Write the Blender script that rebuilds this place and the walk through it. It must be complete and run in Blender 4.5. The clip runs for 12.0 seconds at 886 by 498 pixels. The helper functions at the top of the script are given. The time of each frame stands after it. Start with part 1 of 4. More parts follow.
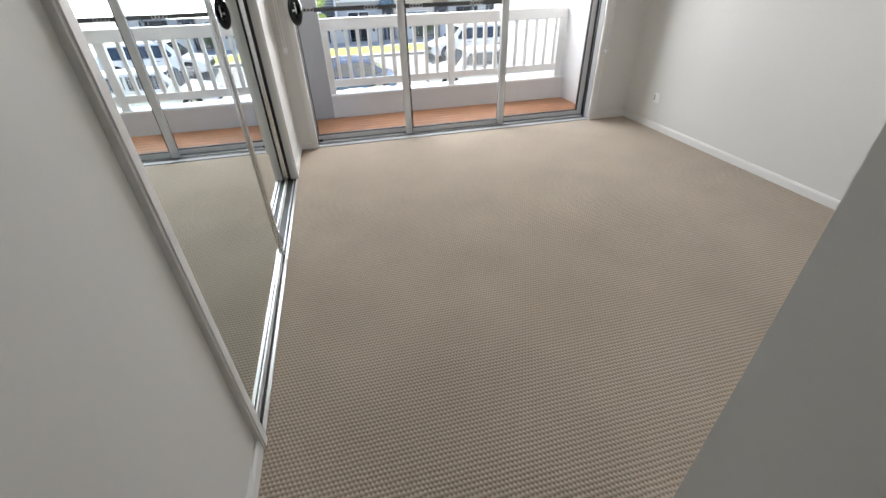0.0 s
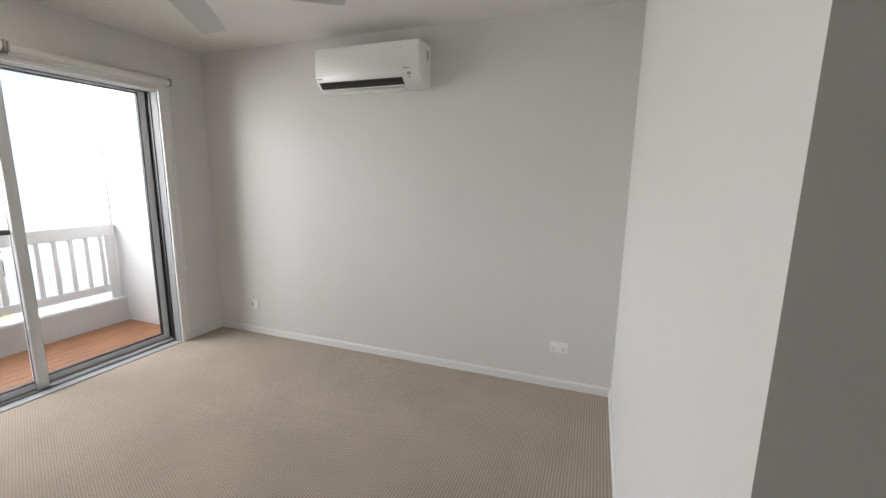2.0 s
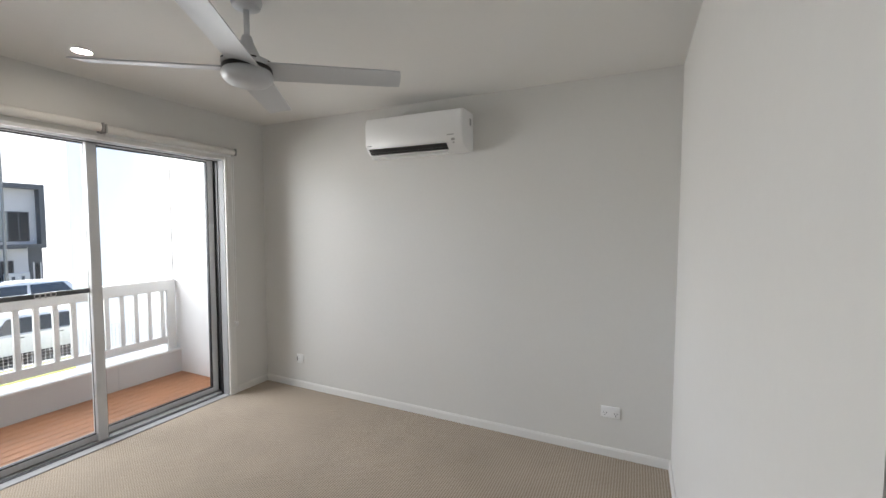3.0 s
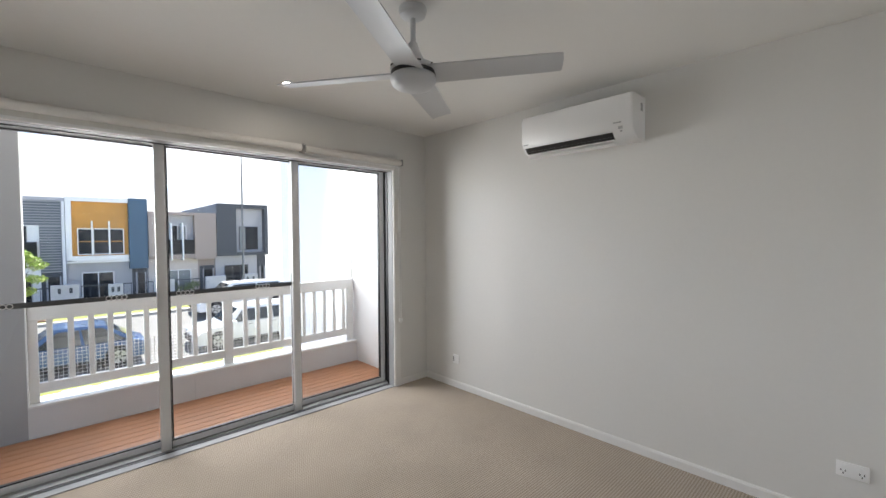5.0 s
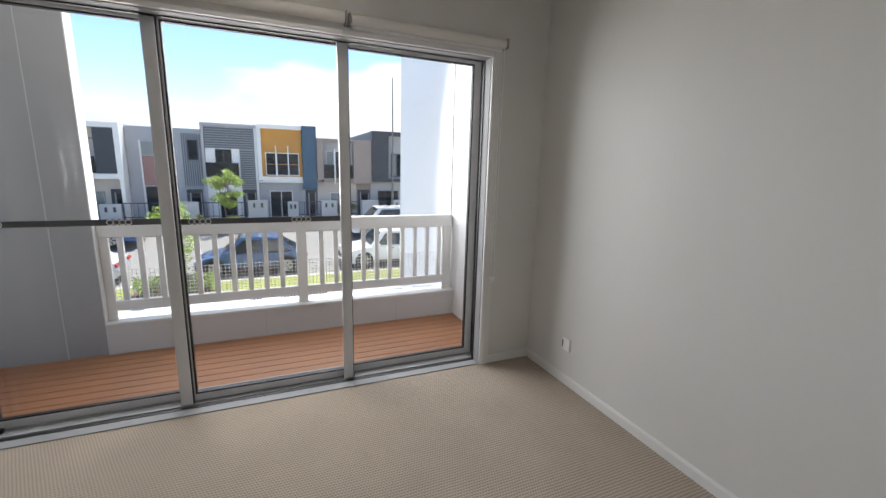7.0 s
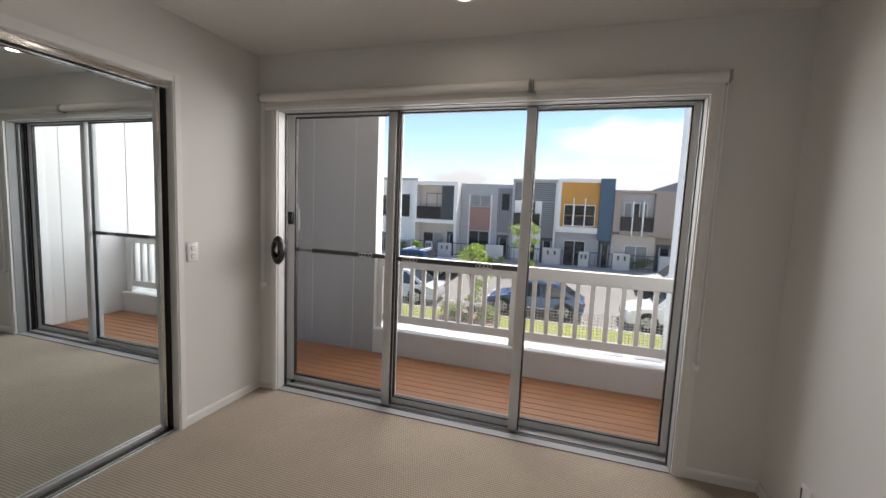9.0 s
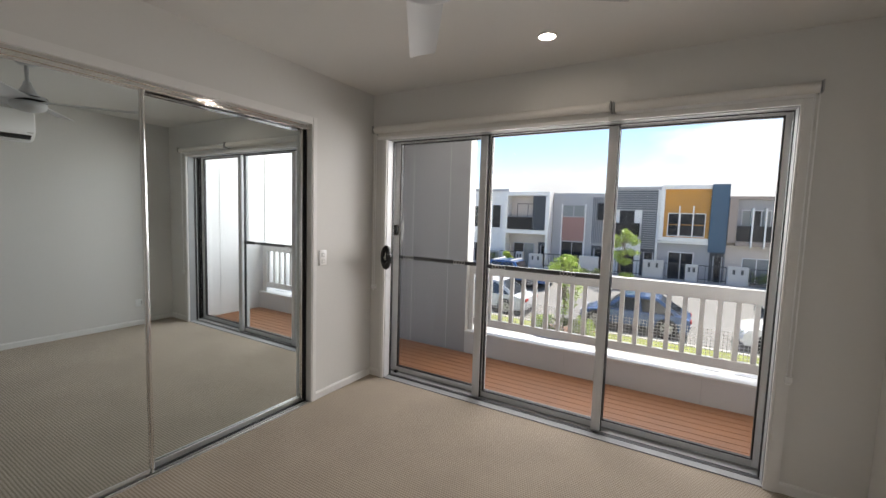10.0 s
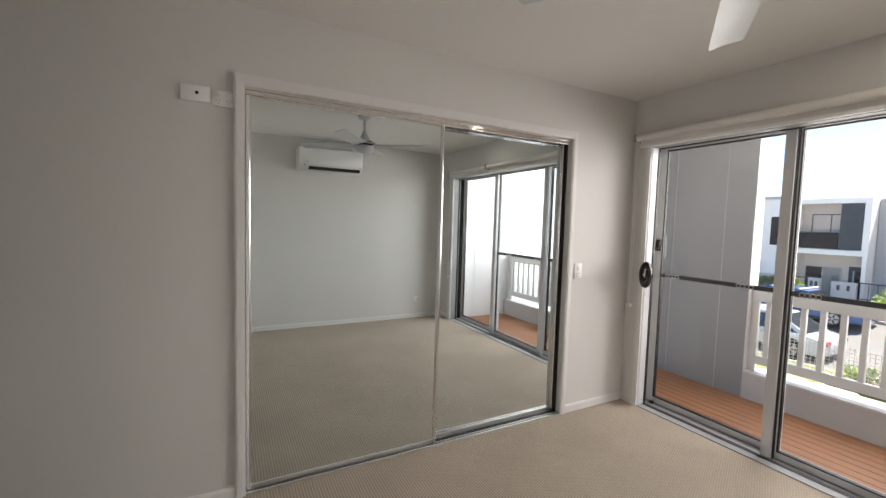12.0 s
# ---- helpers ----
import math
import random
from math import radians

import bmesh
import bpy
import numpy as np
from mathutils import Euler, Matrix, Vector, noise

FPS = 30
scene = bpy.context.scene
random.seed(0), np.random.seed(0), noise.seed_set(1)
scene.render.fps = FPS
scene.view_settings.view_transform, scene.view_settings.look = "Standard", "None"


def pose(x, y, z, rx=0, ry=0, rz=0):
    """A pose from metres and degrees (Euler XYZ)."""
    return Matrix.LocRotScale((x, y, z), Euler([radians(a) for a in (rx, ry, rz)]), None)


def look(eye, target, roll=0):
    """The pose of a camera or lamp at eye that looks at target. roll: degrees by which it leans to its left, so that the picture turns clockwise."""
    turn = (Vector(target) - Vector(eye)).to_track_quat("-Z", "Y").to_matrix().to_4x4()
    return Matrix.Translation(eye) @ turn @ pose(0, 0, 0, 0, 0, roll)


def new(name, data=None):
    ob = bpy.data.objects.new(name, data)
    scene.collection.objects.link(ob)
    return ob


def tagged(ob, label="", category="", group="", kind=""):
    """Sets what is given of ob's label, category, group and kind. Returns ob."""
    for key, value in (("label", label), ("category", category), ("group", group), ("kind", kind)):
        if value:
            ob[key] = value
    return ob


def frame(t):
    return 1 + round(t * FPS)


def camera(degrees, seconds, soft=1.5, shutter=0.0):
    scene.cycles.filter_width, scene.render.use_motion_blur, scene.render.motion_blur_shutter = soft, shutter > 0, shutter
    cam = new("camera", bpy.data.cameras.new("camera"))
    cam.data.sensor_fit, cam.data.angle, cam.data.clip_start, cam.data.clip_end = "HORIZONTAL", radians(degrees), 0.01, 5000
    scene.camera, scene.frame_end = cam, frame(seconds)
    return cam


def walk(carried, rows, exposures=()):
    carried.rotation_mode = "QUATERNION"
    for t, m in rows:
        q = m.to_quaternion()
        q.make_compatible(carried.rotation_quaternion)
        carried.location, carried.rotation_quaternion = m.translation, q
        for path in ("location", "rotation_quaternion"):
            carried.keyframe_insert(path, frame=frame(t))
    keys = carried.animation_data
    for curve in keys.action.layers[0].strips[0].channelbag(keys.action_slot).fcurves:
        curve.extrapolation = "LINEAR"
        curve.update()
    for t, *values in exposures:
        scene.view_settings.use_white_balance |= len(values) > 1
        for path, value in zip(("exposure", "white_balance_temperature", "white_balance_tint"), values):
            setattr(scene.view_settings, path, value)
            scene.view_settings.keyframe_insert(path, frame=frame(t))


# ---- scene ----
cam = camera(94.5, 12.0)
PATH = [
    (0, (0.434, -3.821, 1.265), (0.802, -2.194, 0.162), -1.9),
    (0.5, (0.503, -3.533, 1.32), (1.577, -2.196, 0.292), 0.1),
    (1, (0.466, -3.356, 1.325), (2.031, -2.425, 0.497), 1.6),
    (1.5, (0.487, -3.332, 1.435), (2.258, -2.615, 0.846), 1.0),
    (2, (0.483, -3.331, 1.464), (2.329, -2.645, 1.116), 0.8),
    (2.5, (0.479, -3.332, 1.497), (2.32, -2.578, 1.295), 0.4),
    (3, (0.434, -3.287, 1.528), (2.238, -2.432, 1.416), 0.1),
    (3.5, (0.443, -3.307, 1.495), (2.164, -2.289, 1.45), -0.4),
    (3.7, (0.424, -3.287, 1.497), (2.115, -2.218, 1.466), -0.5),
    (5.3, (0.56, -3.147, 1.457), (1.854, -1.626, 1.357), -0.6),
    (5.5, (0.658, -3.084, 1.471), (1.898, -1.521, 1.331), -0.7),
    (6, (0.935, -2.888, 1.419), (2.022, -1.229, 1.167), -0.0),
    (6.5, (1.203, -2.619, 1.366), (2.157, -0.896, 1.019), 0.7),
    (6.7, (1.333, -2.55, 1.381), (2.221, -0.803, 0.983), 1.2),
    (8.3, (2.184, -2.214, 1.442), (2.058, -0.236, 1.172), 2.7),
    (8.5, (2.229, -2.273, 1.435), (1.936, -0.309, 1.201), 2.7),
    (9, (2.268, -2.517, 1.454), (1.659, -0.622, 1.254), 2.5),
    (9.5, (2.357, -2.733, 1.449), (1.52, -0.927, 1.261), 2.1),
    (10, (2.411, -2.828, 1.472), (1.399, -1.111, 1.307), 1.8),
    (10.5, (2.475, -2.866, 1.475), (1.275, -1.273, 1.319), 1.7),
    (11, (2.509, -2.917, 1.473), (1.12, -1.485, 1.329), 1.9),
    (11.5, (2.478, -2.949, 1.471), (0.898, -1.73, 1.334), 1.9),
    (12, (2.294, -2.981, 1.462), (0.532, -2.044, 1.33), 1.7),
]
walk(cam, [(t, look(eye, target, roll)) for t, eye, target, roll in PATH], [
    (0.0, 2.05, 6500, 10), (1.0, 1.92, 6550, 11), (2.0, 1.85, 6550, 11), (3.5, 1.72, 6500, 10), (5.5, 1.65, 6500, 11), (6.5, 1.40, 6500, 11),
    (8.3, 1.02, 6800, 14), (9.0, 1.02, 6950, 14), (10.0, 1.18, 6900, 13), (11.0, 1.25, 6900, 13), (12.0, 1.60, 7000, 14)])

# ---- world, sun, lamps ----
SUN_EL, SUN_AZ = 66.0, 24.0   # degrees; azimuth clockwise from +y
world = bpy.data.worlds.new("sky")
scene.world = world
world.use_nodes = True
wn, wl = world.node_tree.nodes, world.node_tree.links
wn.clear()
w_out, w_bg = wn.new("ShaderNodeOutputWorld"), wn.new("ShaderNodeBackground")
w_sky = wn.new("ShaderNodeTexSky")
w_sky.sky_type, w_sky.sun_disc = "NISHITA", False
w_sky.sun_elevation, w_sky.sun_rotation = radians(SUN_EL), radians(SUN_AZ)
w_sky.air_density, w_sky.dust_density, w_sky.ozone_density = 0.8, 0.0, 3.0
w_co, w_map, w_noise, w_ramp, w_mix = (wn.new("ShaderNodeTexCoord"), wn.new("ShaderNodeMapping"), wn.new("ShaderNodeTexNoise"),
                                       wn.new("ShaderNodeValToRGB"), wn.new("ShaderNodeMix"))
w_map.inputs["Rotation"].default_value = (0, 0, radians(4))
w_map.inputs["Scale"].default_value = (1.0, 1.0, 2.6)
w_map.inputs["Location"].default_value = (0.35, 0.1, 0.2)
w_noise.inputs["Scale"].default_value, w_noise.inputs["Detail"].default_value = 3.4, 9.0
w_noise.inputs["Roughness"].default_value = 0.47
w_ramp.color_ramp.elements[0].position, w_ramp.color_ramp.elements[1].position = 0.45, 0.60
w_mix.data_type = "RGBA"
wl.new(w_co.outputs["Generated"], w_map.inputs["Vector"])
wl.new(w_map.outputs["Vector"], w_noise.inputs["Vector"])
# cloud cover: thick over the horizon and towards the sun, open sky higher up
w_cover, w_bank = wn.new("ShaderNodeVectorMath"), wn.new("ShaderNodeMath")
w_cover.operation, w_bank.operation = "DOT_PRODUCT", "ADD"
w_cover.inputs[1].default_value = (0.45, 0.0, -0.75)
w_shift = wn.new("ShaderNodeMath")
w_shift.operation = "ADD"
w_shift.inputs[1].default_value = 0.125
wl.new(w_co.outputs["Generated"], w_cover.inputs[0])
wl.new(w_cover.outputs["Value"], w_shift.inputs[0])
wl.new(w_shift.outputs[0], w_bank.inputs[0])
wl.new(w_noise.outputs["Fac"], w_bank.inputs[1])
wl.new(w_bank.outputs[0], w_ramp.inputs["Fac"])
wl.new(w_ramp.outputs["Color"], w_mix.inputs["Factor"])
wl.new(w_sky.outputs["Color"], w_mix.inputs["A"])
# clouds glow towards the sun
w_dot, w_gain = wn.new("ShaderNodeVectorMath"), wn.new("ShaderNodeMapRange")
w_dot.operation = "DOT_PRODUCT"
w_dot.inputs[1].default_value = (math.sin(radians(SUN_AZ)) * math.cos(radians(SUN_EL)), math.cos(radians(SUN_AZ)) * math.cos(radians(SUN_EL)), math.sin(radians(SUN_EL)))
wl.new(w_co.outputs["Generated"], w_dot.inputs[0])
w_gain.inputs["From Min"].default_value, w_gain.inputs["From Max"].default_value = -0.1, 1.0
w_gain.inputs["To Min"].default_value, w_gain.inputs["To Max"].default_value = 0.0, 1.0
w_pow, w_amp = wn.new("ShaderNodeMath"), wn.new("ShaderNodeMath")
w_pow.operation, w_amp.operation = "POWER", "MULTIPLY_ADD"
w_pow.inputs[1].default_value, w_amp.inputs[1].default_value, w_amp.inputs[2].default_value = 4.0, 20.0, 3.0
wl.new(w_dot.outputs["Value"], w_gain.inputs["Value"])
wl.new(w_gain.outputs["Result"], w_pow.inputs[0])
wl.new(w_pow.outputs[0], w_amp.inputs[0])
w_tint = wn.new("ShaderNodeMix")
w_tint.data_type, w_tint.blend_type = "RGBA", "MULTIPLY"
w_tint.inputs["Factor"].default_value, w_tint.inputs["B"].default_value = 1.0, (0.95, 0.985, 1.05, 1)
wl.new(w_amp.outputs[0], w_tint.inputs["A"])
wl.new(w_tint.outputs["Result"], w_mix.inputs["B"])
wl.new(w_mix.outputs["Result"], w_bg.inputs["Color"])
w_bg.inputs["Strength"].default_value = 0.125
wl.new(w_bg.outputs["Background"], w_out.inputs["Surface"])

sun = new("sun", bpy.data.lights.new("sun", "SUN"))
sun.data.energy, sun.data.angle, sun.data.color = 5.0, radians(0.6), (1.0, 0.96, 0.9)
az, el = radians(SUN_AZ), radians(SUN_EL)
sun.matrix_world = look((math.sin(az) * math.cos(el) * 30, math.cos(az) * math.cos(el) * 30, math.sin(el) * 30), (0, 0, 0))

# the sky's light through the balcony's opening
sky_lamp = new("sky_light", bpy.data.lights.new("sky_light", "AREA"))
sky_lamp.data.shape, sky_lamp.data.size, sky_lamp.data.size_y = "RECTANGLE", 2.88, 1.82
sky_lamp.data.energy, sky_lamp.data.color = 52.0, (0.985, 0.985, 0.985)
sky_lamp.matrix_world = look((1.74, 2.12, 1.86), (2.14, 1.20, 1.68))

# ---- materials ----
def mat(name, colour, rough=0.6, metal=0.0, spec=0.5, vary=0.06, scale=3.0, fine=90.0, bump=0.0, bump_scale=200.0, coat=0.0):
    """A painted or plain surface: colour drifting at two scales, with a fine relief."""
    m = bpy.data.materials.new(name)
    m.use_nodes = True
    n, l = m.node_tree.nodes, m.node_tree.links
    b = n["Principled BSDF"]
    b.inputs["Roughness"].default_value, b.inputs["Metallic"].default_value = rough, metal
    b.inputs["Specular IOR Level"].default_value = spec
    b.inputs["Coat Weight"].default_value = coat
    co = n.new("ShaderNodeTexCoord")
    if vary:
        big, small, add, rmp = n.new("ShaderNodeTexNoise"), n.new("ShaderNodeTexNoise"), n.new("ShaderNodeMix"), n.new("ShaderNodeValToRGB")
        big.inputs["Scale"].default_value, small.inputs["Scale"].default_value = scale, fine
        big.inputs["Detail"].default_value, small.inputs["Detail"].default_value = 4.0, 3.0
        add.inputs["Factor"].default_value = 0.35
        l.new(co.outputs["Object"], big.inputs["Vector"]), l.new(co.outputs["Object"], small.inputs["Vector"])
        l.new(big.outputs["Fac"], add.inputs["A"]), l.new(small.outputs["Fac"], add.inputs["B"])
        l.new(add.outputs["Result"], rmp.inputs["Fac"])
        e = rmp.color_ramp.elements
        e[0].position, e[1].position = 0.3, 0.7
        e[0].color = (*[c * (1 - vary) for c in colour], 1)
        e[1].color = (*[min(1.0, c * (1 + vary)) for c in colour], 1)
        l.new(rmp.outputs["Color"], b.inputs["Base Color"])
        mr = n.new("ShaderNodeMapRange")
        mr.inputs["To Min"].default_value, mr.inputs["To Max"].default_value = max(0.0, rough - 0.07), min(1.0, rough + 0.07)
        l.new(big.outputs["Fac"], mr.inputs["Value"])
        l.new(mr.outputs["Result"], b.inputs["Roughness"])
    else:
        b.inputs["Base Color"].default_value = (*colour, 1)
    if bump:
        nz, bp = n.new("ShaderNodeTexNoise"), n.new("ShaderNodeBump")
        nz.inputs["Scale"].default_value, nz.inputs["Detail"].default_value = bump_scale, 4.0
        bp.inputs["Strength"].default_value, bp.inputs["Distance"].default_value = bump, 0.004
        l.new(co.outputs["Object"], nz.inputs["Vector"])
        l.new(nz.outputs["Fac"], bp.inputs["Height"])
        l.new(bp.outputs["Normal"], b.inputs["Normal"])
    return m


def carpet_material():
    """Beige loop-pile carpet: staggered pin-holes between the loops, and soft traffic marks."""
    m = bpy.data.materials.new("carpet")
    m.use_nodes = True
    n, l = m.node_tree.nodes, m.node_tree.links
    b = n["Principled BSDF"]
    b.inputs["Roughness"].default_value, b.inputs["Specular IOR Level"].default_value = 0.95, 0.15
    b.inputs["Sheen Weight"].default_value, b.inputs["Sheen Roughness"].default_value = 0.15, 0.5
    co, sp = n.new("ShaderNodeTexCoord"), n.new("ShaderNodeSeparateXYZ")
    warp, wadd = n.new("ShaderNodeTexNoise"), n.new("ShaderNodeVectorMath")
    warp.inputs["Scale"].default_value, warp.inputs["Detail"].default_value = 22.0, 2.0
    wsc = n.new("ShaderNodeVectorMath")
    wsc.operation, wadd.operation = "SCALE", "ADD"
    wsc.inputs["Scale"].default_value = 0.006
    l.new(co.outputs["Object"], warp.inputs["Vector"])
    l.new(warp.outputs["Color"], wsc.inputs[0])
    l.new(co.outputs["Object"], wadd.inputs[0]), l.new(wsc.outputs["Vector"], wadd.inputs[1])
    l.new(wadd.outputs["Vector"], sp.inputs["Vector"])

    def math_node(op, a, v=None):
        k = n.new("ShaderNodeMath")
        k.operation = op
        l.new(a, k.inputs[0])
        if isinstance(v, bpy.types.NodeSocket):
            l.new(v, k.inputs[1])
        elif v is not None:
            k.inputs[1].default_value = v
        return k.outputs[0]

    sx = math_node("SINE", math_node("MULTIPLY", sp.outputs["X"], 2 * math.pi / 0.0135))
    sy = math_node("SINE", math_node("MULTIPLY", sp.outputs["Y"], math.pi / 0.0155))
    rows = math_node("SINE", math_node("MULTIPLY", sp.outputs["Y"], 2 * math.pi / 0.0155))
    weave = math_node("MULTIPLY_ADD", math_node("ADD", math_node("MULTIPLY", sx, sy), rows), 0.25)
    weave.node.inputs[2].default_value = 0.5
    loop = n.new("ShaderNodeValToRGB")
    loop.color_ramp.elements[0].position, loop.color_ramp.elements[1].position = 0.12, 0.68
    loop.color_ramp.elements[0].color, loop.color_ramp.elements[1].color = (0.25, 0.200, 0.148, 1), (0.48, 0.405, 0.325, 1)
    l.new(weave, loop.inputs["Fac"])
    soil, fibre, mix, mul = n.new("ShaderNodeTexNoise"), n.new("ShaderNodeTexNoise"), n.new("ShaderNodeMix"), n.new("ShaderNodeMix")
    soil.inputs["Scale"].default_value, soil.inputs["Detail"].default_value = 2.2, 5.0
    fibre.inputs["Scale"].default_value, fibre.inputs["Detail"].default_value = 380.0, 3.0
    l.new(co.outputs["Object"], soil.inputs["Vector"]), l.new(co.outputs["Object"], fibre.inputs["Vector"])
    l.new(soil.outputs["Fac"], mix.inputs["A"]), l.new(fibre.outputs["Fac"], mix.inputs["B"])
    mix.inputs["Factor"].default_value = 0.5
    tone = n.new("ShaderNodeMapRange")
    tone.inputs["From Min"].default_value, tone.inputs["From Max"].default_value = 0.3, 0.7
    tone.inputs["To Min"].default_value, tone.inputs["To Max"].default_value = 0.86, 1.12
    l.new(mix.outputs["Result"], tone.inputs["Value"])
    mul.data_type, mul.blend_type = "RGBA", "MULTIPLY"
    mul.inputs["Factor"].default_value = 1.0
    l.new(loop.outputs["Color"], mul.inputs["A"]), l.new(tone.outputs["Result"], mul.inputs["B"])
    l.new(mul.outputs["Result"], b.inputs["Base Color"])
    bp = n.new("ShaderNodeBump")
    bp.inputs["Strength"].default_value, bp.inputs["Distance"].default_value = 0.5, 0.004
    l.new(weave, bp.inputs["Height"])
    l.new(bp.outputs["Normal"], b.inputs["Normal"])
    return m


def glass_material(name, tint=(0.98, 0.99, 0.985)):
    """A thin clear pane: mostly see-through, with a real gloss on it."""
    m = bpy.data.materials.new(name)
    m.use_nodes = True
    n, l = m.node_tree.nodes, m.node_tree.links
    n.remove(n["Principled BSDF"])
    tr, gl, fr, mx = n.new("ShaderNodeBsdfTransparent"), n.new("ShaderNodeBsdfGlossy"), n.new("ShaderNodeLayerWeight"), n.new("ShaderNodeMixShader")
    pw, sc = n.new("ShaderNodeMath"), n.new("ShaderNodeMath")
    pw.operation, sc.operation = "POWER", "MULTIPLY_ADD"
    pw.inputs[1].default_value, sc.inputs[1].default_value, sc.inputs[2].default_value = 5.0, 0.7, 0.02
    l.new(fr.outputs["Facing"], pw.inputs[0]), l.new(pw.outputs[0], sc.inputs[0])
    tr.inputs["Color"].default_value = (*tint, 1)
    gl.inputs["Roughness"].default_value = 0.01
    l.new(sc.outputs[0], mx.inputs["Fac"])
    l.new(tr.outputs["BSDF"], mx.inputs[1]), l.new(gl.outputs["BSDF"], mx.inputs[2])
    l.new(mx.outputs["Shader"], n["Material Output"].inputs["Surface"])
    return m


def glow(name, colour, strength):
    m = bpy.data.materials.new(name)
    m.use_nodes = True
    b = m.node_tree.nodes["Principled BSDF"]
    b.inputs["Base Color"].default_value = (*colour, 1)
    b.inputs["Emission Color"].default_value = (*colour, 1)
    b.inputs["Emission Strength"].default_value = strength
    return m


def leaf_material(name, colour):
    m = mat(name, colour, rough=0.5, vary=0.35, scale=3.0, fine=14.0)
    b = m.node_tree.nodes["Principled BSDF"]
    b.inputs["Transmission Weight"].default_value = 0.0
    b.inputs["Subsurface Weight"].default_value = 0.15
    b.inputs["Subsurface Radius"].default_value = (0.05, 0.1, 0.02)
    return m


M_CARPET = carpet_material()
M_WALL = mat("wall_paint", (0.715, 0.705, 0.68), rough=0.62, vary=0.018, scale=1.2, fine=40, bump=0.06, bump_scale=260)
M_CEIL = mat("ceiling_paint", (0.78, 0.77, 0.745), rough=0.8, vary=0.015, scale=1.0, fine=40, bump=0.04, bump_scale=300)
M_TRIM = mat("gloss_trim_paint", (0.79, 0.78, 0.76), rough=0.5, spec=0.35, vary=0.02, scale=2.0)
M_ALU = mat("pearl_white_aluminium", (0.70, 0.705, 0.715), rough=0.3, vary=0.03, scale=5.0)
# grey of the sill and handle; also darkens two door linings as shade
M_SILL = mat("worn_grey_aluminium_shaded_lining", (0.34, 0.345, 0.35), rough=0.62, spec=0.25, vary=0.08, scale=6.0, fine=80)
M_SEAL = mat("black_rubber_seal", (0.016, 0.016, 0.018), rough=0.55, vary=0.1)
M_STRIP = mat("grey_frosted_strip", (0.10, 0.105, 0.11), rough=0.5, vary=0.08, scale=20)
M_RING = mat("pale_frosted_ring", (0.72, 0.73, 0.73), rough=0.5, vary=0.05)
M_CHROME = mat("polished_aluminium", (0.80, 0.80, 0.79), rough=0.15, metal=1.0, vary=0.03, scale=8.0)
M_TRACK = mat("brushed_aluminium_track", (0.72, 0.72, 0.71), rough=0.42, metal=1.0, vary=0.04, scale=8.0)
M_MIRROR = mat("mirror_silver", (0.80, 0.868, 0.885), rough=0.0, metal=1.0, vary=0.0)
M_GLASS = glass_material("clear_glass")
M_BLACK = mat("black_plastic", (0.012, 0.012, 0.013), rough=0.28, vary=0.1)
M_PLASTIC = mat("white_plastic", (0.89, 0.89, 0.885), rough=0.3, vary=0.015)
M_PLASTIC_GREY = mat("pale_grey_plastic", (0.42, 0.42, 0.42), rough=0.4, vary=0.04)
M_FAN = mat("pale_grey_fan_plastic", (0.56, 0.57, 0.585), rough=0.35, vary=0.02)
M_BLIND = mat("white_blind_fabric", (0.78, 0.765, 0.73), rough=0.75, vary=0.03, bump=0.1, bump_scale=500)
M_DECK = mat("reddish_composite_decking", (0.27, 0.118, 0.054), rough=0.6, vary=0.16, scale=4.0, fine=60, bump=0.15, bump_scale=150)
# balcony cladding in three tones: side walls lightest, wall facing the room darkest
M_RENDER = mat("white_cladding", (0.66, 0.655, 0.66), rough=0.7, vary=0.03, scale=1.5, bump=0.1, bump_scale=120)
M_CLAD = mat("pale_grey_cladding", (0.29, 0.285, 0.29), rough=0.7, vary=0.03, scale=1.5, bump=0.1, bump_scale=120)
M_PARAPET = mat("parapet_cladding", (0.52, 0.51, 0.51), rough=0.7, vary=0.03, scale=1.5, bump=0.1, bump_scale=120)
M_RAIL = mat("white_painted_timber", (0.63, 0.625, 0.615), rough=0.45, vary=0.03, scale=3.0)
M_LAMP = glow("downlight_diffuser", (1.0, 0.90, 0.78), 26.0)
M_VOID = mat("wardrobe_lining", (0.55, 0.54, 0.5), rough=0.8)
M_GRILLE = mat("dark_louvre", (0.02, 0.02, 0.02), rough=0.5, vary=0.1)


# ---- building helpers ----
def bx(bm, x0, x1, y0, y1, z0, z1):
    v = [bm.verts.new((x, y, z)) for x in (x0, x1) for y in (y0, y1) for z in (z0, z1)]
    for f in ((0, 1, 3, 2), (4, 6, 7, 5), (0, 4, 5, 1), (2, 3, 7, 6), (0, 2, 6, 4), (1, 5, 7, 3)):
        bm.faces.new([v[i] for i in f])
    return v


def box(x0, x1, y0, y1, z0, z1, bevel=0.0, segments=2):
    bm = bmesh.new()
    bx(bm, min(x0, x1), max(x0, x1), min(y0, y1), max(y0, y1), min(z0, z1), max(z0, z1))
    if bevel:
        bmesh.ops.bevel(bm, geom=bm.edges[:], offset=bevel, segments=segments, affect="EDGES", profile=0.5)
    return bm


def boxes(*rows):
    bm = bmesh.new()
    for r in rows:
        bx(bm, *r)
    return bm


